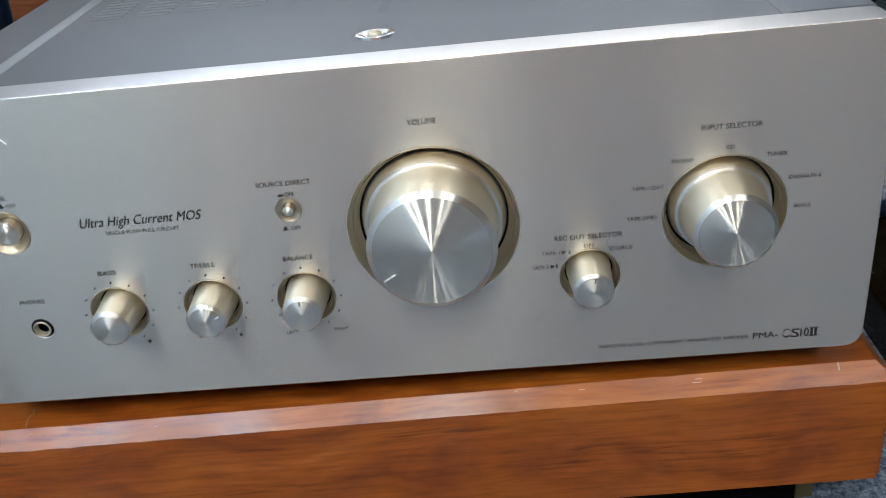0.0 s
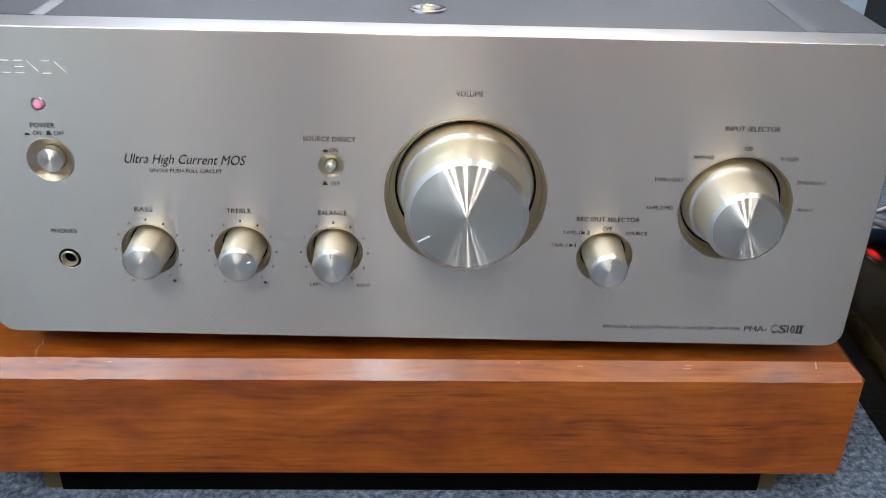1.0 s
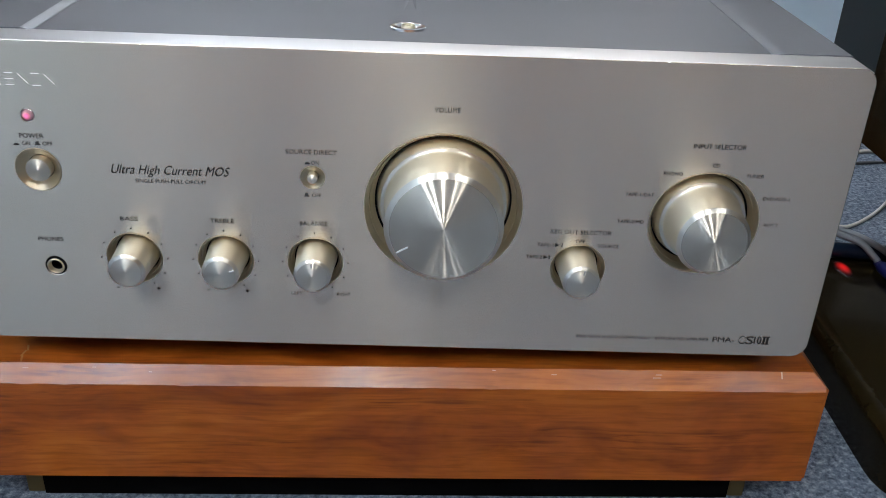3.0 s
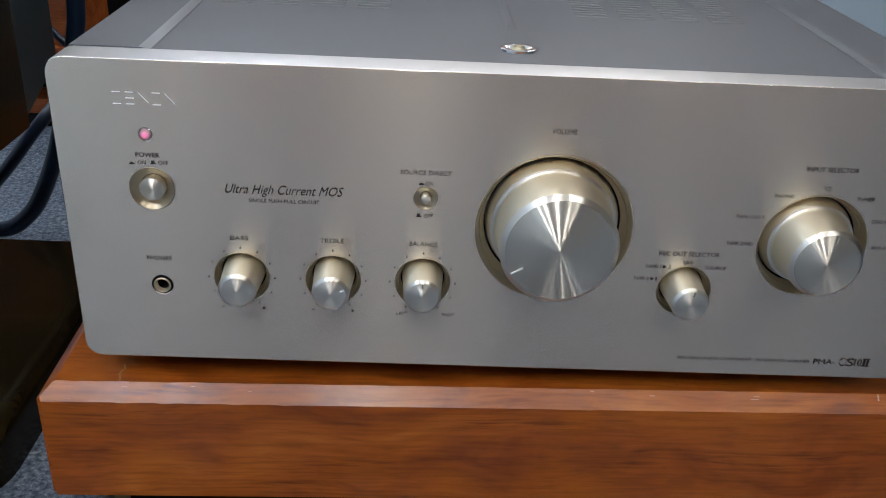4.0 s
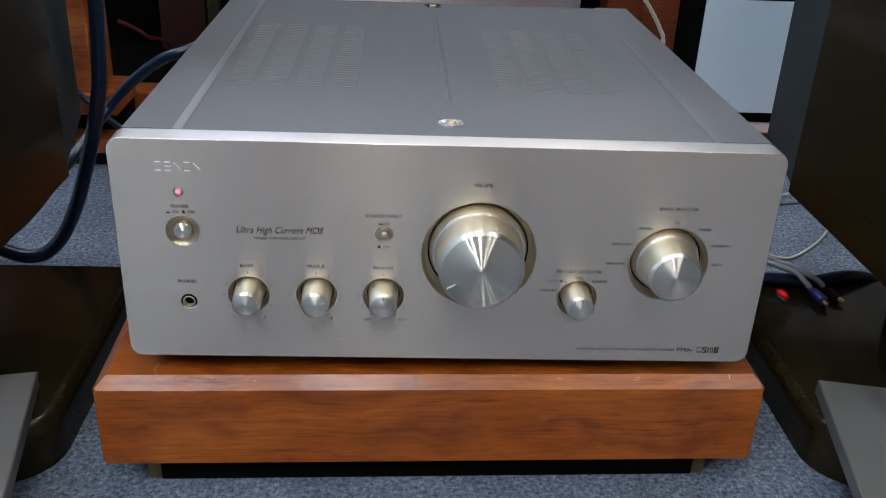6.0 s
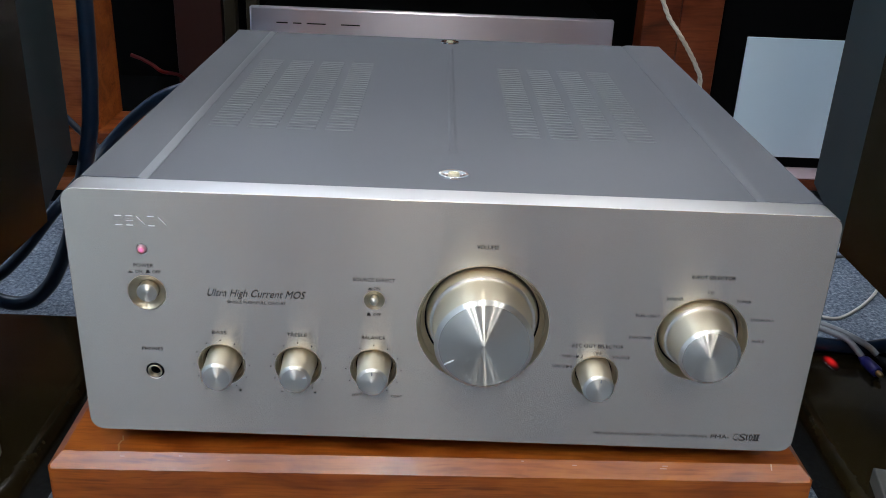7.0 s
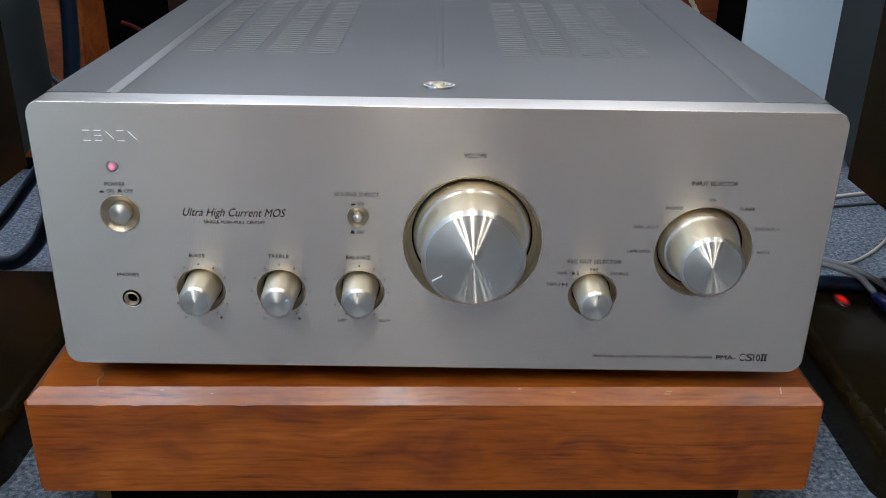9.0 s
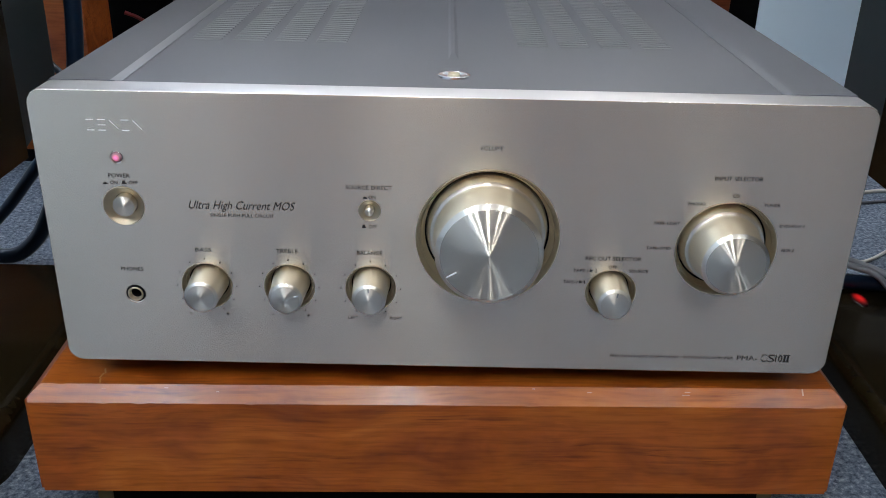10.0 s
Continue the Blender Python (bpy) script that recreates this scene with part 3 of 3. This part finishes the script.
part("button_recess", bm, [DISH, BLACK], amp, "turned champagne hollow", True).matrix_basis = pose(-0.1748, 0, 0.0962)
ob = part("power_button", lathe([(0.0060, 0.008), (0.0060, 0.0002), (0.0057, -0.0008), (0.0, -0.0006)], 48), KNOB_FACE, amp, "round turned metal power button", True)
ob.matrix_basis = pose(-0.1748, 0, 0.0962)
bm = lathe([(0.0, 0.006), (0.0028, 0.006), (0.0028, 0.0021), (0.0030, 0.0018), (0.0036, 0.0012), (0.0044, 0.0008), (0.0050, 0.0004), (0.0053, 0.0), (0.0056, -0.0002), (0.0060, -0.0002)], 48)
for f in bm.faces:
    f.material_index = 1 if f.calc_center_median().y > 0.003 else 0
part("button_recess", bm, [DISH, BLACK], amp, "shallow turned champagne hollow", True).matrix_basis = pose(-0.0437, 0, 0.0964)
ob = part("source_button", lathe([(0.0026, 0.006), (0.0026, -0.0014), (0.0024, -0.0020), (0.0019, -0.0024), (0.0, -0.0025)], 40), KNOB_FACE, amp, "small turned metal push button", True)
ob.matrix_basis = pose(-0.0437, 0, 0.0964)
ob = part("phones_socket", lathe([(0.0, 0.016), (0.0030, 0.016), (0.0030, 0.0020), (0.0031, 0.0004), (0.0034, -0.0006), (0.0038, -0.0008), (0.0043, -0.0004), (0.0044, 0.0006), (0.0054, 0.0006), (0.0055, 0.0003)], 48), [DISH, BLACK], amp, "round headphone socket with a gilt rim and dark collar", True)
for p in ob.data.polygons:
    p.material_index = 0 if p.center.y < 0.0035 and 0.0028 < Vector((p.center.x, p.center.z)).length < 0.0042 else 1
ob.matrix_basis = pose(-0.1747, 0, 0.0436)
ob = part("lamp_rim", lathe([(0.0028, 0.006), (0.0028, 0.0004), (0.0029, -0.0002), (0.0031, -0.0003), (0.0033, -0.0001)], 32), CHROME, amp, "", True)
ob.matrix_basis = pose(-0.1753, 0, 0.1236)
ob = part("power_lamp", lathe([(0.0026, 0.004), (0.0026, 0.0002), (0.0024, -0.0006), (0.0018, -0.0012), (0.0010, -0.0015), (0.0, -0.0016)], 32), LED, amp, "lit pink-red power lamp", True)
ob.matrix_basis = pose(-0.1753, 0, 0.1236)

# engraved maker's mark, as plain cut strokes, lower flank facing up, glints painted white
def stroke(x0, x1, z, bm):
    a = [bm.verts.new(p) for p in ((x0, 0.0002, z + 0.0005), (x1, 0.0002, z + 0.0005), (x1, -0.00035, z), (x0, -0.00035, z), (x1, 0.0002, z - 0.0001), (x0, 0.0002, z - 0.0001))]
    for f in ((0, 3, 2, 1), (3, 5, 4, 2), (0, 5, 3), (1, 2, 4), (0, 1, 4, 5)):
        bm.faces.new([a[k] for k in f])


for k, bars in enumerate(((1, 0, 1), (1, 1, 1), None, (1, 0, 1), None)):
    x = -0.1885 + k * 0.0060
    bm = bmesh.new()
    if bars is None:
        stroke(-0.0031, 0.0031, 0.0, bm)
        ob = part("engraved_stroke", bm, ENGRAVED, amp)
        ob.matrix_basis = pose(x + 0.0021, 0, 0.1411, 0, 48, 0)
        continue
    for on, z in zip(bars, (0.1436, 0.1408, 0.1380)):
        if on:
            stroke(x, x + 0.0038, z, bm)
    part("engraved_stroke", bm, ENGRAVED, amp)

# printed words
L = lambda *a, **k: lettering(*a, parent=amp, **k)  # noqa: E731
L("POWER", -0.1808, -0.1697, 0.1135, 0.0023)
L("ON", -0.1802, -0.1765, 0.1096, 0.0019)
L("OFF", -0.1706, -0.1659, 0.1097, 0.0019)
L("Ultra High Current MOS", -0.1400, -0.0832, 0.0972, 0.0062, slant=0.38, bold=-0.012, nib=2)
L("SINGLE PUSH-PULL CIRCUIT", -0.1290, -0.0950, 0.0921, 0.0018)
L("PHONES", -0.1810, -0.1688, 0.0590, 0.0022)
L("BASS", -0.1390, -0.1304, 0.0715, 0.0022)
L("TREBLE", -0.0950, -0.0832, 0.0717, 0.0022)
L("BALANCE", -0.0508, -0.0371, 0.0716, 0.0022)
L("SOURCE DIRECT", -0.0562, -0.0318, 0.1096, 0.0022)
L("ON", -0.0442, -0.0404, 0.1042, 0.0019)
L("OFF", -0.0442, -0.0398, 0.0872, 0.0019)
L("LEFT", -0.0565, -0.0508, 0.0314, 0.0017)
L("RIGHT", -0.0330, -0.0262, 0.0314, 0.0017)
L("VOLUME", 0.0140, 0.0262, 0.1327, 0.0024)
L("REC OUT SELECTOR", 0.0740, 0.1045, 0.0711, 0.0022)
L("OFF", 0.0870, 0.0918, 0.0661, 0.0018)
L("SOURCE", 0.0985, 0.1090, 0.0638, 0.0018)
L("TAPE-1", 0.0678, 0.0760, 0.0636, 0.0018)
L("2", 0.0796, 0.0811, 0.0636, 0.0018)
L("TAPE-2", 0.0628, 0.0708, 0.0566, 0.0018)
L("1", 0.0742, 0.0748, 0.0566, 0.0018)
L("INPUT SELECTOR", 0.1380, 0.1634, 0.1188, 0.0023)
L("CD", 0.1488, 0.1523, 0.1092, 0.0018)
L("PHONO", 0.1258, 0.1350, 0.1043, 0.0018)
L("TUNER", 0.1660, 0.1748, 0.1042, 0.0018)
L("TAPE-1/DAT", 0.1086, 0.1228, 0.0927, 0.0018)
L("DVD/AUX-1", 0.1765, 0.1897, 0.0925, 0.0018)
L("TAPE-2/MD", 0.1064, 0.1196, 0.0780, 0.0018)
L("AUX-2", 0.1796, 0.1867, 0.0783, 0.0018)
L("PRECISION AUDIO COMPONENT / INTEGRATED AMPLIFIER", 0.0932, 0.1640, 0.0097, 0.0017)
L("PMA-", 0.1662, 0.1778, 0.0099, 0.0030)
L("S", 0.1838, 0.1878, 0.0100, 0.0048, slant=0.05)
L("10", 0.1884, 0.1922, 0.0100, 0.0046)
for x in (0.1936, 0.1954):
    bm = box(x - 0.00045, x + 0.00045, -0.0004, 0.0, 0.0078, 0.0122)
    for z in (0.0077, 0.0120):
        box(x - 0.0011, x + 0.0011, -0.0004, 0.0, z, z + 0.0003, bm=bm)
    part("lettering", bm, INK, amp)
bm = bmesh.new()
curl = [(0.1820 + 0.0019 * math.cos(radians(a)), 0.0101 + 0.0022 * math.sin(radians(a)), 0.00012 + 0.00022 * math.sin(radians((a - 30) / 2)) ** 2) for a in range(30, 391, 15)]
rows = [[bm.verts.new((x, -0.0004, z - w)), bm.verts.new((x, -0.0004, z + w))] for x, z, w in curl]
for a, b2 in zip(rows, rows[1:]):
    bm.faces.new((a[0], a[1], b2[1], b2[0]))
part("lettering", bm, INK, amp)
for x in (-0.1450, -0.0990):
    part("lettering", box(x - 0.0008, x + 0.0008, -0.0004, 0.0, 0.0318, 0.0321), INK, amp)
for x in (-0.1243, -0.0790):
    bm = box(x - 0.0008, x + 0.0008, -0.0004, 0.0, 0.0318, 0.0322)
    box(x - 0.0002, x + 0.0002, -0.0004, 0.0, 0.0312, 0.0328, bm=bm)
    part("lettering", bm, INK, amp)


def icon(x, z, tall):
    bm = box(x - 0.0012, x + 0.0012, -0.0004, 0.0, z - 0.0008, z - 0.0003)
    box(x - 0.0008, x + 0.0006, -0.0004, 0.0, z - 0.0003, z + (0.0009 if tall else 0.0001), bm=bm)
    part("switch_mark", bm, INK, amp)


icon(-0.1830, 0.1094, False)
icon(-0.1730, 0.1097, True)
icon(-0.0460, 0.1042, False)
icon(-0.0468, 0.0872, True)
for x, z in ((0.0778, 0.0636), (0.0725, 0.0566)):
    bm = bmesh.new()
    bm.faces.new([bm.verts.new(p) for p in ((x - 0.0009, -0.0004, z - 0.0009), (x + 0.0011, -0.0004, z), (x - 0.0009, -0.0004, z + 0.0009))])
    part("switch_mark", bm, INK, amp)
for kind in ("bass", "treble", "balance"):
    cx, cz = KNOBS[kind]
    for a in range(-150, 151, 30):
        ob = part("scale_dot", lathe([(0.00042, 0.0), (0.00040, -0.0004), (0.0, -0.0004)], 10), INK, amp)
        ob.matrix_basis = pose(cx + 0.0165 * math.sin(radians(a)), 0, cz + 0.0165 * math.cos(radians(a)))


# ---- loudspeakers on low bases, either side ----
def arc(cx, cy, r, a0, a1, n=8):
    return [(cx + r * math.cos(radians(a0 + (a1 - a0) * k / n)), cy + r * math.sin(radians(a0 + (a1 - a0) * k / n))) for k in range(n + 1)]


def speaker(s):
    side = "speakers either side"
    base = thing("speaker_stand", "low glossy dark walnut speaker stand with rounded corners on carpet", "speaker stand", s * 0.45, 0.12, FLOOR, 0, side)
    x0 = -s * 0.45
    inner = 0.289 if s < 0 else 0.298
    out = arc(inner + 0.044, 0.044, 0.044, 180, 270) + arc(0.62 - 0.042, 0.040, 0.042, 270, 360) + [(0.62, 0.286), (inner, 0.286)]
    pts = [(s * x + x0, y - 0.12) for x, y in out]
    part("board", prism(pts if s > 0 else pts[::-1], 0.0, 0.041, 0.013, 5), WALNUT, base, smooth=True)
    col = [(s * x + x0, y - 0.12) for x, y in ((0.44, 0.02), (0.58, 0.02), (0.58, 0.20), (0.44, 0.20))]
    part("column", prism(col if s > 0 else col[::-1], 0.041, 0.166), BLACK, base, "black stand column")
    # pale grey board lying on the base, toed in
    g = thing("grey_board", "flat light grey painted board lying on the speaker base", "board", s * 0.316, 0.071, FLOOR + 0.041, -s * 11.5, side)
    part("panel", prism([(0, 0), (s * 0.10, 0), (s * 0.10, -0.20), (0, -0.20)][:: 1 if s < 0 else -1], 0.0, 0.013, 0.001, 1), PLATE_GREY, g)
    cab = thing("loudspeaker", "large glossy dark brown loudspeaker cabinet with a dark grey back", "loudspeaker", s * 0.5, 0.10, FLOOR + 0.166, 0, side)
    x0 = -s * 0.5
    body = [(s * x + x0, y - 0.10) for x, y in ((0.322, -0.04), (0.66, -0.04), (0.66, 0.205), (0.319, 0.205))]
    part("cabinet", prism(body if s > 0 else body[::-1], 0.0, 0.62, 0.003), WALNUT, cab, "glossy dark walnut cabinet")
    back = [(s * x + x0, y - 0.10) for x, y in ((0.322, 0.205), (0.66, 0.205), (0.66, 0.36), (0.356, 0.36))]
    part("back_panel", prism(back if s > 0 else back[::-1], 0.004, 0.616), CAB_GREY, cab, "dark grey tapering back panel")


speaker(-1)
speaker(1)

# ---- rack behind ----
rack = thing("hifi_rack", "open orange-brown wooden hi-fi rack with dark interior", "rack", -0.075, 0.75, FLOOR)


def rbox(name, x0, x1, y0, y1, z0, z1, m, label=""):
    return part(name, box(x0 + 0.075, x1 + 0.075, y0 - 0.75, y1 - 0.75, z0 - FLOOR, z1 - FLOOR, 0.0015), m, rack, label)


rbox("post", -0.640, -0.438, 0.655, 0.745, -0.013, 0.42, RACK_WOOD)
# black fill put into the gap, in place of its shade
rbox("gap_fill", -0.640, -0.412, 0.70, 0.745, -0.079, -0.040, BLACK, "black fill for the shaded gap under the shelf")
rbox("post", 0.258, 0.3063, 0.75, 0.80, FLOOR, 0.42, RED_WOOD)
rbox("post", 0.3070, 0.362, 0.75, 0.80, FLOOR, 0.42, RED_WOOD)
rbox("shelf", -0.640, 0.24, 0.745, 0.80, -0.075, -0.038, RACK_WOOD)
rbox("shelf", 0.24, 0.60, 0.715, 0.80, -0.080, -0.064, RED_WOOD)
# thin pale pink layer over the red shelf top
rbox("shelf_top_strip", 0.24, 0.60, 0.716, 0.80, -0.064, -0.062, PALE_STRIP, "pale pinkish glossy strip on the shelf top")
rbox("shelf", -0.640, -0.408, 0.644, 0.745, -0.040, -0.013, RACK_WOOD)
# rack interior's shade is put into the near-black floor and back
rbox("shelf_floor", -0.640, 0.60, 0.80, 1.15, -0.078, -0.064, DEAD_BLACK, "near-black shelf floor, the interior's shade in its colour")
rbox("shelf", -0.640, 0.60, 0.745, 1.15, 0.42, 0.445, RACK_WOOD)
rbox("back_panel", -0.640, 0.60, 1.15, 1.16, FLOOR, 0.445, DEAD_BLACK, "near-black back panel, the interior's shade in its colour")
rbox("bottom_rail", -0.640, -0.30, 0.655, 0.745, -0.098, -0.079, RACK_WOOD)
# black strip from the rail down to the floor
rbox("low_black_strip", -0.640, -0.30, 0.660, 0.745, FLOOR, -0.098, BLACK, "black strip below the bottom rail")
OLIVE = mat("dark_olive_rod", (0.030, 0.025, 0.012), 0.5)
rbox("rod", -0.347, -0.328, 0.98, 1.0, -0.038, 0.42, OLIVE, "dark olive upright rod")
rbox("rod", -0.312, -0.294, 0.98, 1.0, -0.038, 0.42, OLIVE, "dark olive upright rod")
rbox("divider", -0.430, -0.355, 1.0, 1.02, -0.038, 0.42, mat("dark_red_wood", (0.035, 0.009, 0.006), 0.5))
comp = thing("silver_component", "silver hi-fi component with small dark markings on the rack shelf", "hi-fi component", -0.02, 0.76, -0.038)
part("front_panel", box(-0.240, 0.240, -0.012, 0, 0.0, 0.172, 0.002), SILVER, comp, "brushed silver front panel")
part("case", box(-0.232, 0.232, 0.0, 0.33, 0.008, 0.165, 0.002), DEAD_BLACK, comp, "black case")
for x0, x1 in ((-0.205, -0.19), (-0.183, -0.172), (-0.165, -0.14), (-0.12, -0.095)):
    part("lettering", box(x0, x1, -0.0125, -0.0118, 0.1516, 0.1531), INK, comp)
scr = thing("display_board", "pale blue-white sheet in a black frame on the rack", "display board", 0.45, 0.76, -0.038)
part("frame", box(-0.085, 0.15, 0.0, 0.02, -0.024, 0.335, 0.002), DEAD_BLACK, scr, "black frame")
part("sheet", box(-0.048, 0.100, -0.004, 0.0, -0.008, 0.157, 0.001), PALE, scr, "pale blue-white sheet")


# ---- cables ----
def cable(name, pts, r, m, label, cat="cable"):
    o = Vector(pts[0])
    e = tagged(put(name, tube([Vector(p) - o for p in pts], r), m, smooth=True), label, cat)
    e.location = o
    return e


cable("speaker_cable", [(-0.318, 0.34, 0.30), (-0.320, 0.34, 0.20), (-0.323, 0.34, 0.138), (-0.326, 0.34, 0.106), (-0.329, 0.34, 0.085), (-0.340, 0.34, 0.040), (-0.355, 0.34, -0.006), (-0.364, 0.34, -0.031), (-0.375, 0.34, -0.055), (-0.388, 0.34, -0.077), (-0.407, 0.34, -0.094), (-0.427, 0.34, -0.098), (-0.451, 0.34, -0.090), (-0.49, 0.33, -0.06), (-0.54, 0.32, 0.0)], 0.0074, NAVY, "thick glossy navy blue speaker cable hanging in a loop")
cable("speaker_cable", [(-0.19, 0.50, 0.085), (-0.235, 0.47, 0.104), (-0.273, 0.45, 0.098), (-0.298, 0.45, 0.087), (-0.325, 0.45, 0.066), (-0.345, 0.45, 0.046), (-0.360, 0.44, 0.028), (-0.372, 0.41, 0.010), (-0.388, 0.375, -0.012), (-0.428, 0.37, -0.061), (-0.462, 0.37, -0.089), (-0.52, 0.36, -0.109)], 0.0060, NAVY, "navy blue cable running down from behind the amplifier")
cable("thin_cable", [(-0.52, 0.54, 0.11), (-0.462, 0.54, 0.069), (-0.451, 0.54, 0.056), (-0.434, 0.54, 0.038), (-0.424, 0.54, 0.027), (-0.410, 0.54, 0.012), (-0.397, 0.54, -0.001), (-0.384, 0.54, -0.012), (-0.33, 0.54, -0.06), (-0.28, 0.54, -0.11)], 0.0038, NAVY, "thin dark cable crossing behind the thick loop")
cable("red_wire", [(-0.455, 0.85, 0.0405), (-0.448, 0.85, 0.038), (-0.440, 0.85, 0.035), (-0.425, 0.85, 0.027), (-0.411, 0.85, 0.0175), (-0.400, 0.90, 0.000), (-0.395, 0.96, -0.035)], 0.0027, RED_WIRE, "thin red wire inside the rack")
cable("white_wire", [(0.40, 0.70, -0.068), (0.452, 0.70, -0.069), (0.471, 0.70, -0.071), (0.490, 0.70, -0.076), (0.503, 0.70, -0.083), (0.54, 0.70, -0.108)], 0.0030, CLEAR_WIRE, "white wire hanging below the rack shelf")
line = spline([(0.255, 0.70, 0.20), (0.274, 0.69, 0.155), (0.288, 0.68, 0.135), (0.305, 0.68, 0.112), (0.318, 0.68, 0.091), (0.325, 0.68, 0.072), (0.33, 0.68, 0.0), (0.34, 0.66, -0.11)], 12)
o = line[0]
bm = bmesh.new()
for turn in (0.0, math.pi):
    strand = tube([p - o + 0.0009 * Vector((math.cos(k * 0.9 + turn), math.sin(k * 0.9 + turn), 0)) for k, p in enumerate(line)], 0.0023, 8, 3)
    me = bpy.data.meshes.new("strand")
    strand.to_mesh(me)
    strand.free()
    bm.from_mesh(me)
    bpy.data.meshes.remove(me)
ob = tagged(put("pale_wire", bm, TWIST, smooth=True), "pale beige twisted wire hanging in front of the rack post", "cable")
ob.location = o
cable("power_cable", [(0.25, 0.268, -0.068), (0.325, 0.2625, -0.0682), (0.347, 0.2615, -0.0682), (0.379, 0.258, -0.0682), (0.397, 0.259, -0.0682), (0.418, 0.266, -0.0682), (0.446, 0.276, -0.072), (0.53, 0.30, -0.095)], 0.0068, NAVY, "thick dark navy cable lying along the speaker base")
cable("grey_wire", [(0.25, 0.345, -0.09), (0.32, 0.318, -0.070), (0.346, 0.283, -0.0555), (0.364, 0.268, -0.055), (0.378, 0.254, -0.057), (0.390, 0.249, -0.063), (0.396, 0.246, -0.068)], 0.0028, GREY_WIRE, "grey signal wire across the cable")
cable("grey_wire", [(0.25, 0.350, -0.086), (0.31, 0.315, -0.068), (0.344, 0.281, -0.0585), (0.360, 0.266, -0.0575), (0.370, 0.254, -0.058), (0.377, 0.246, -0.064), (0.381, 0.242, -0.068)], 0.0028, GREY_WIRE, "grey signal wire across the cable")


def plug(name, x, y, turn, r, long, m, label):
    """A slim round plug lying on the speaker base, its metal tip pointing along its own -y axis."""
    e = thing(name, label, "plug", x, y, FLOOR + 0.041 + r, turn)
    part("sleeve", lathe([(0.0, 0.0), (r * 0.55, -0.0005), (r * 0.7, -0.006), (r * 0.95, -0.008), (r, -0.010), (r, -long), (r * 0.8, -long - 0.0015), (0.0, -long - 0.0015)], 24), m, e, "", True)
    part("tip", lathe([(0.0, -long), (r * 0.5, -long), (r * 0.5, -long - 0.006), (r * 0.3, -long - 0.008), (0.0, -long - 0.008)], 20), BRASS, e, "brass plug tip", True)


plug("blue_plug", 0.3810, 0.2445, 8, 0.0052, 0.026, BLUE, "slim blue plug with brass tip on the speaker base")
plug("black_plug", 0.3955, 0.2480, 22, 0.0042, 0.022, BLACK, "slim black plug with brass tip on the speaker base")
cable("clear_wire", [(0.33, 0.44, -0.113), (0.397, 0.416, -0.114), (0.419, 0.4035, -0.114), (0.434, 0.403, -0.114), (0.456, 0.419, -0.114), (0.479, 0.441, -0.114), (0.501, 0.467, -0.114), (0.527, 0.503, -0.114), (0.556, 0.548, -0.114), (0.60, 0.63, -0.114)], 0.0018, CLEAR_WIRE, "thin pale clear wire curling over the carpet")
cable("clear_wire", [(0.42, 0.58, -0.114), (0.480, 0.595, -0.114), (0.506, 0.602, -0.114), (0.534, 0.611, -0.114), (0.554, 0.613, -0.114), (0.62, 0.61, -0.114)], 0.0024, CLEAR_WIRE, "pale clear wire lying on the carpet")
# dark strand put where the carpet has only a faint shadow line
cable("carpet_shadow_line", [(0.40, 0.545, -0.114), (0.467, 0.562, -0.114), (0.493, 0.568, -0.114), (0.543, 0.579, -0.114), (0.62, 0.59, -0.114)], 0.0018, mat("grey_shadow_tone", (0.07, 0.075, 0.085), 0.5), "thin dark grey strand in place of a faint carpet shadow")
# low dark mound; its red glow stands in for a blurred reflection
lens = bmesh.new()
bmesh.ops.create_uvsphere(lens, u_segments=32, v_segments=12, radius=1.0)
for v in lens.verts:
    v.co = Vector((v.co.x * 0.0068, v.co.y * 0.013, max(v.co.z, 0.0) * 0.0022))
lamp = tagged(put("red_glow_spot", lens, RED_GLOW, smooth=True), "small red glow standing in for a reflection on the base", "lamp")
lamp.location = (0.353, 0.240, FLOOR + 0.041)
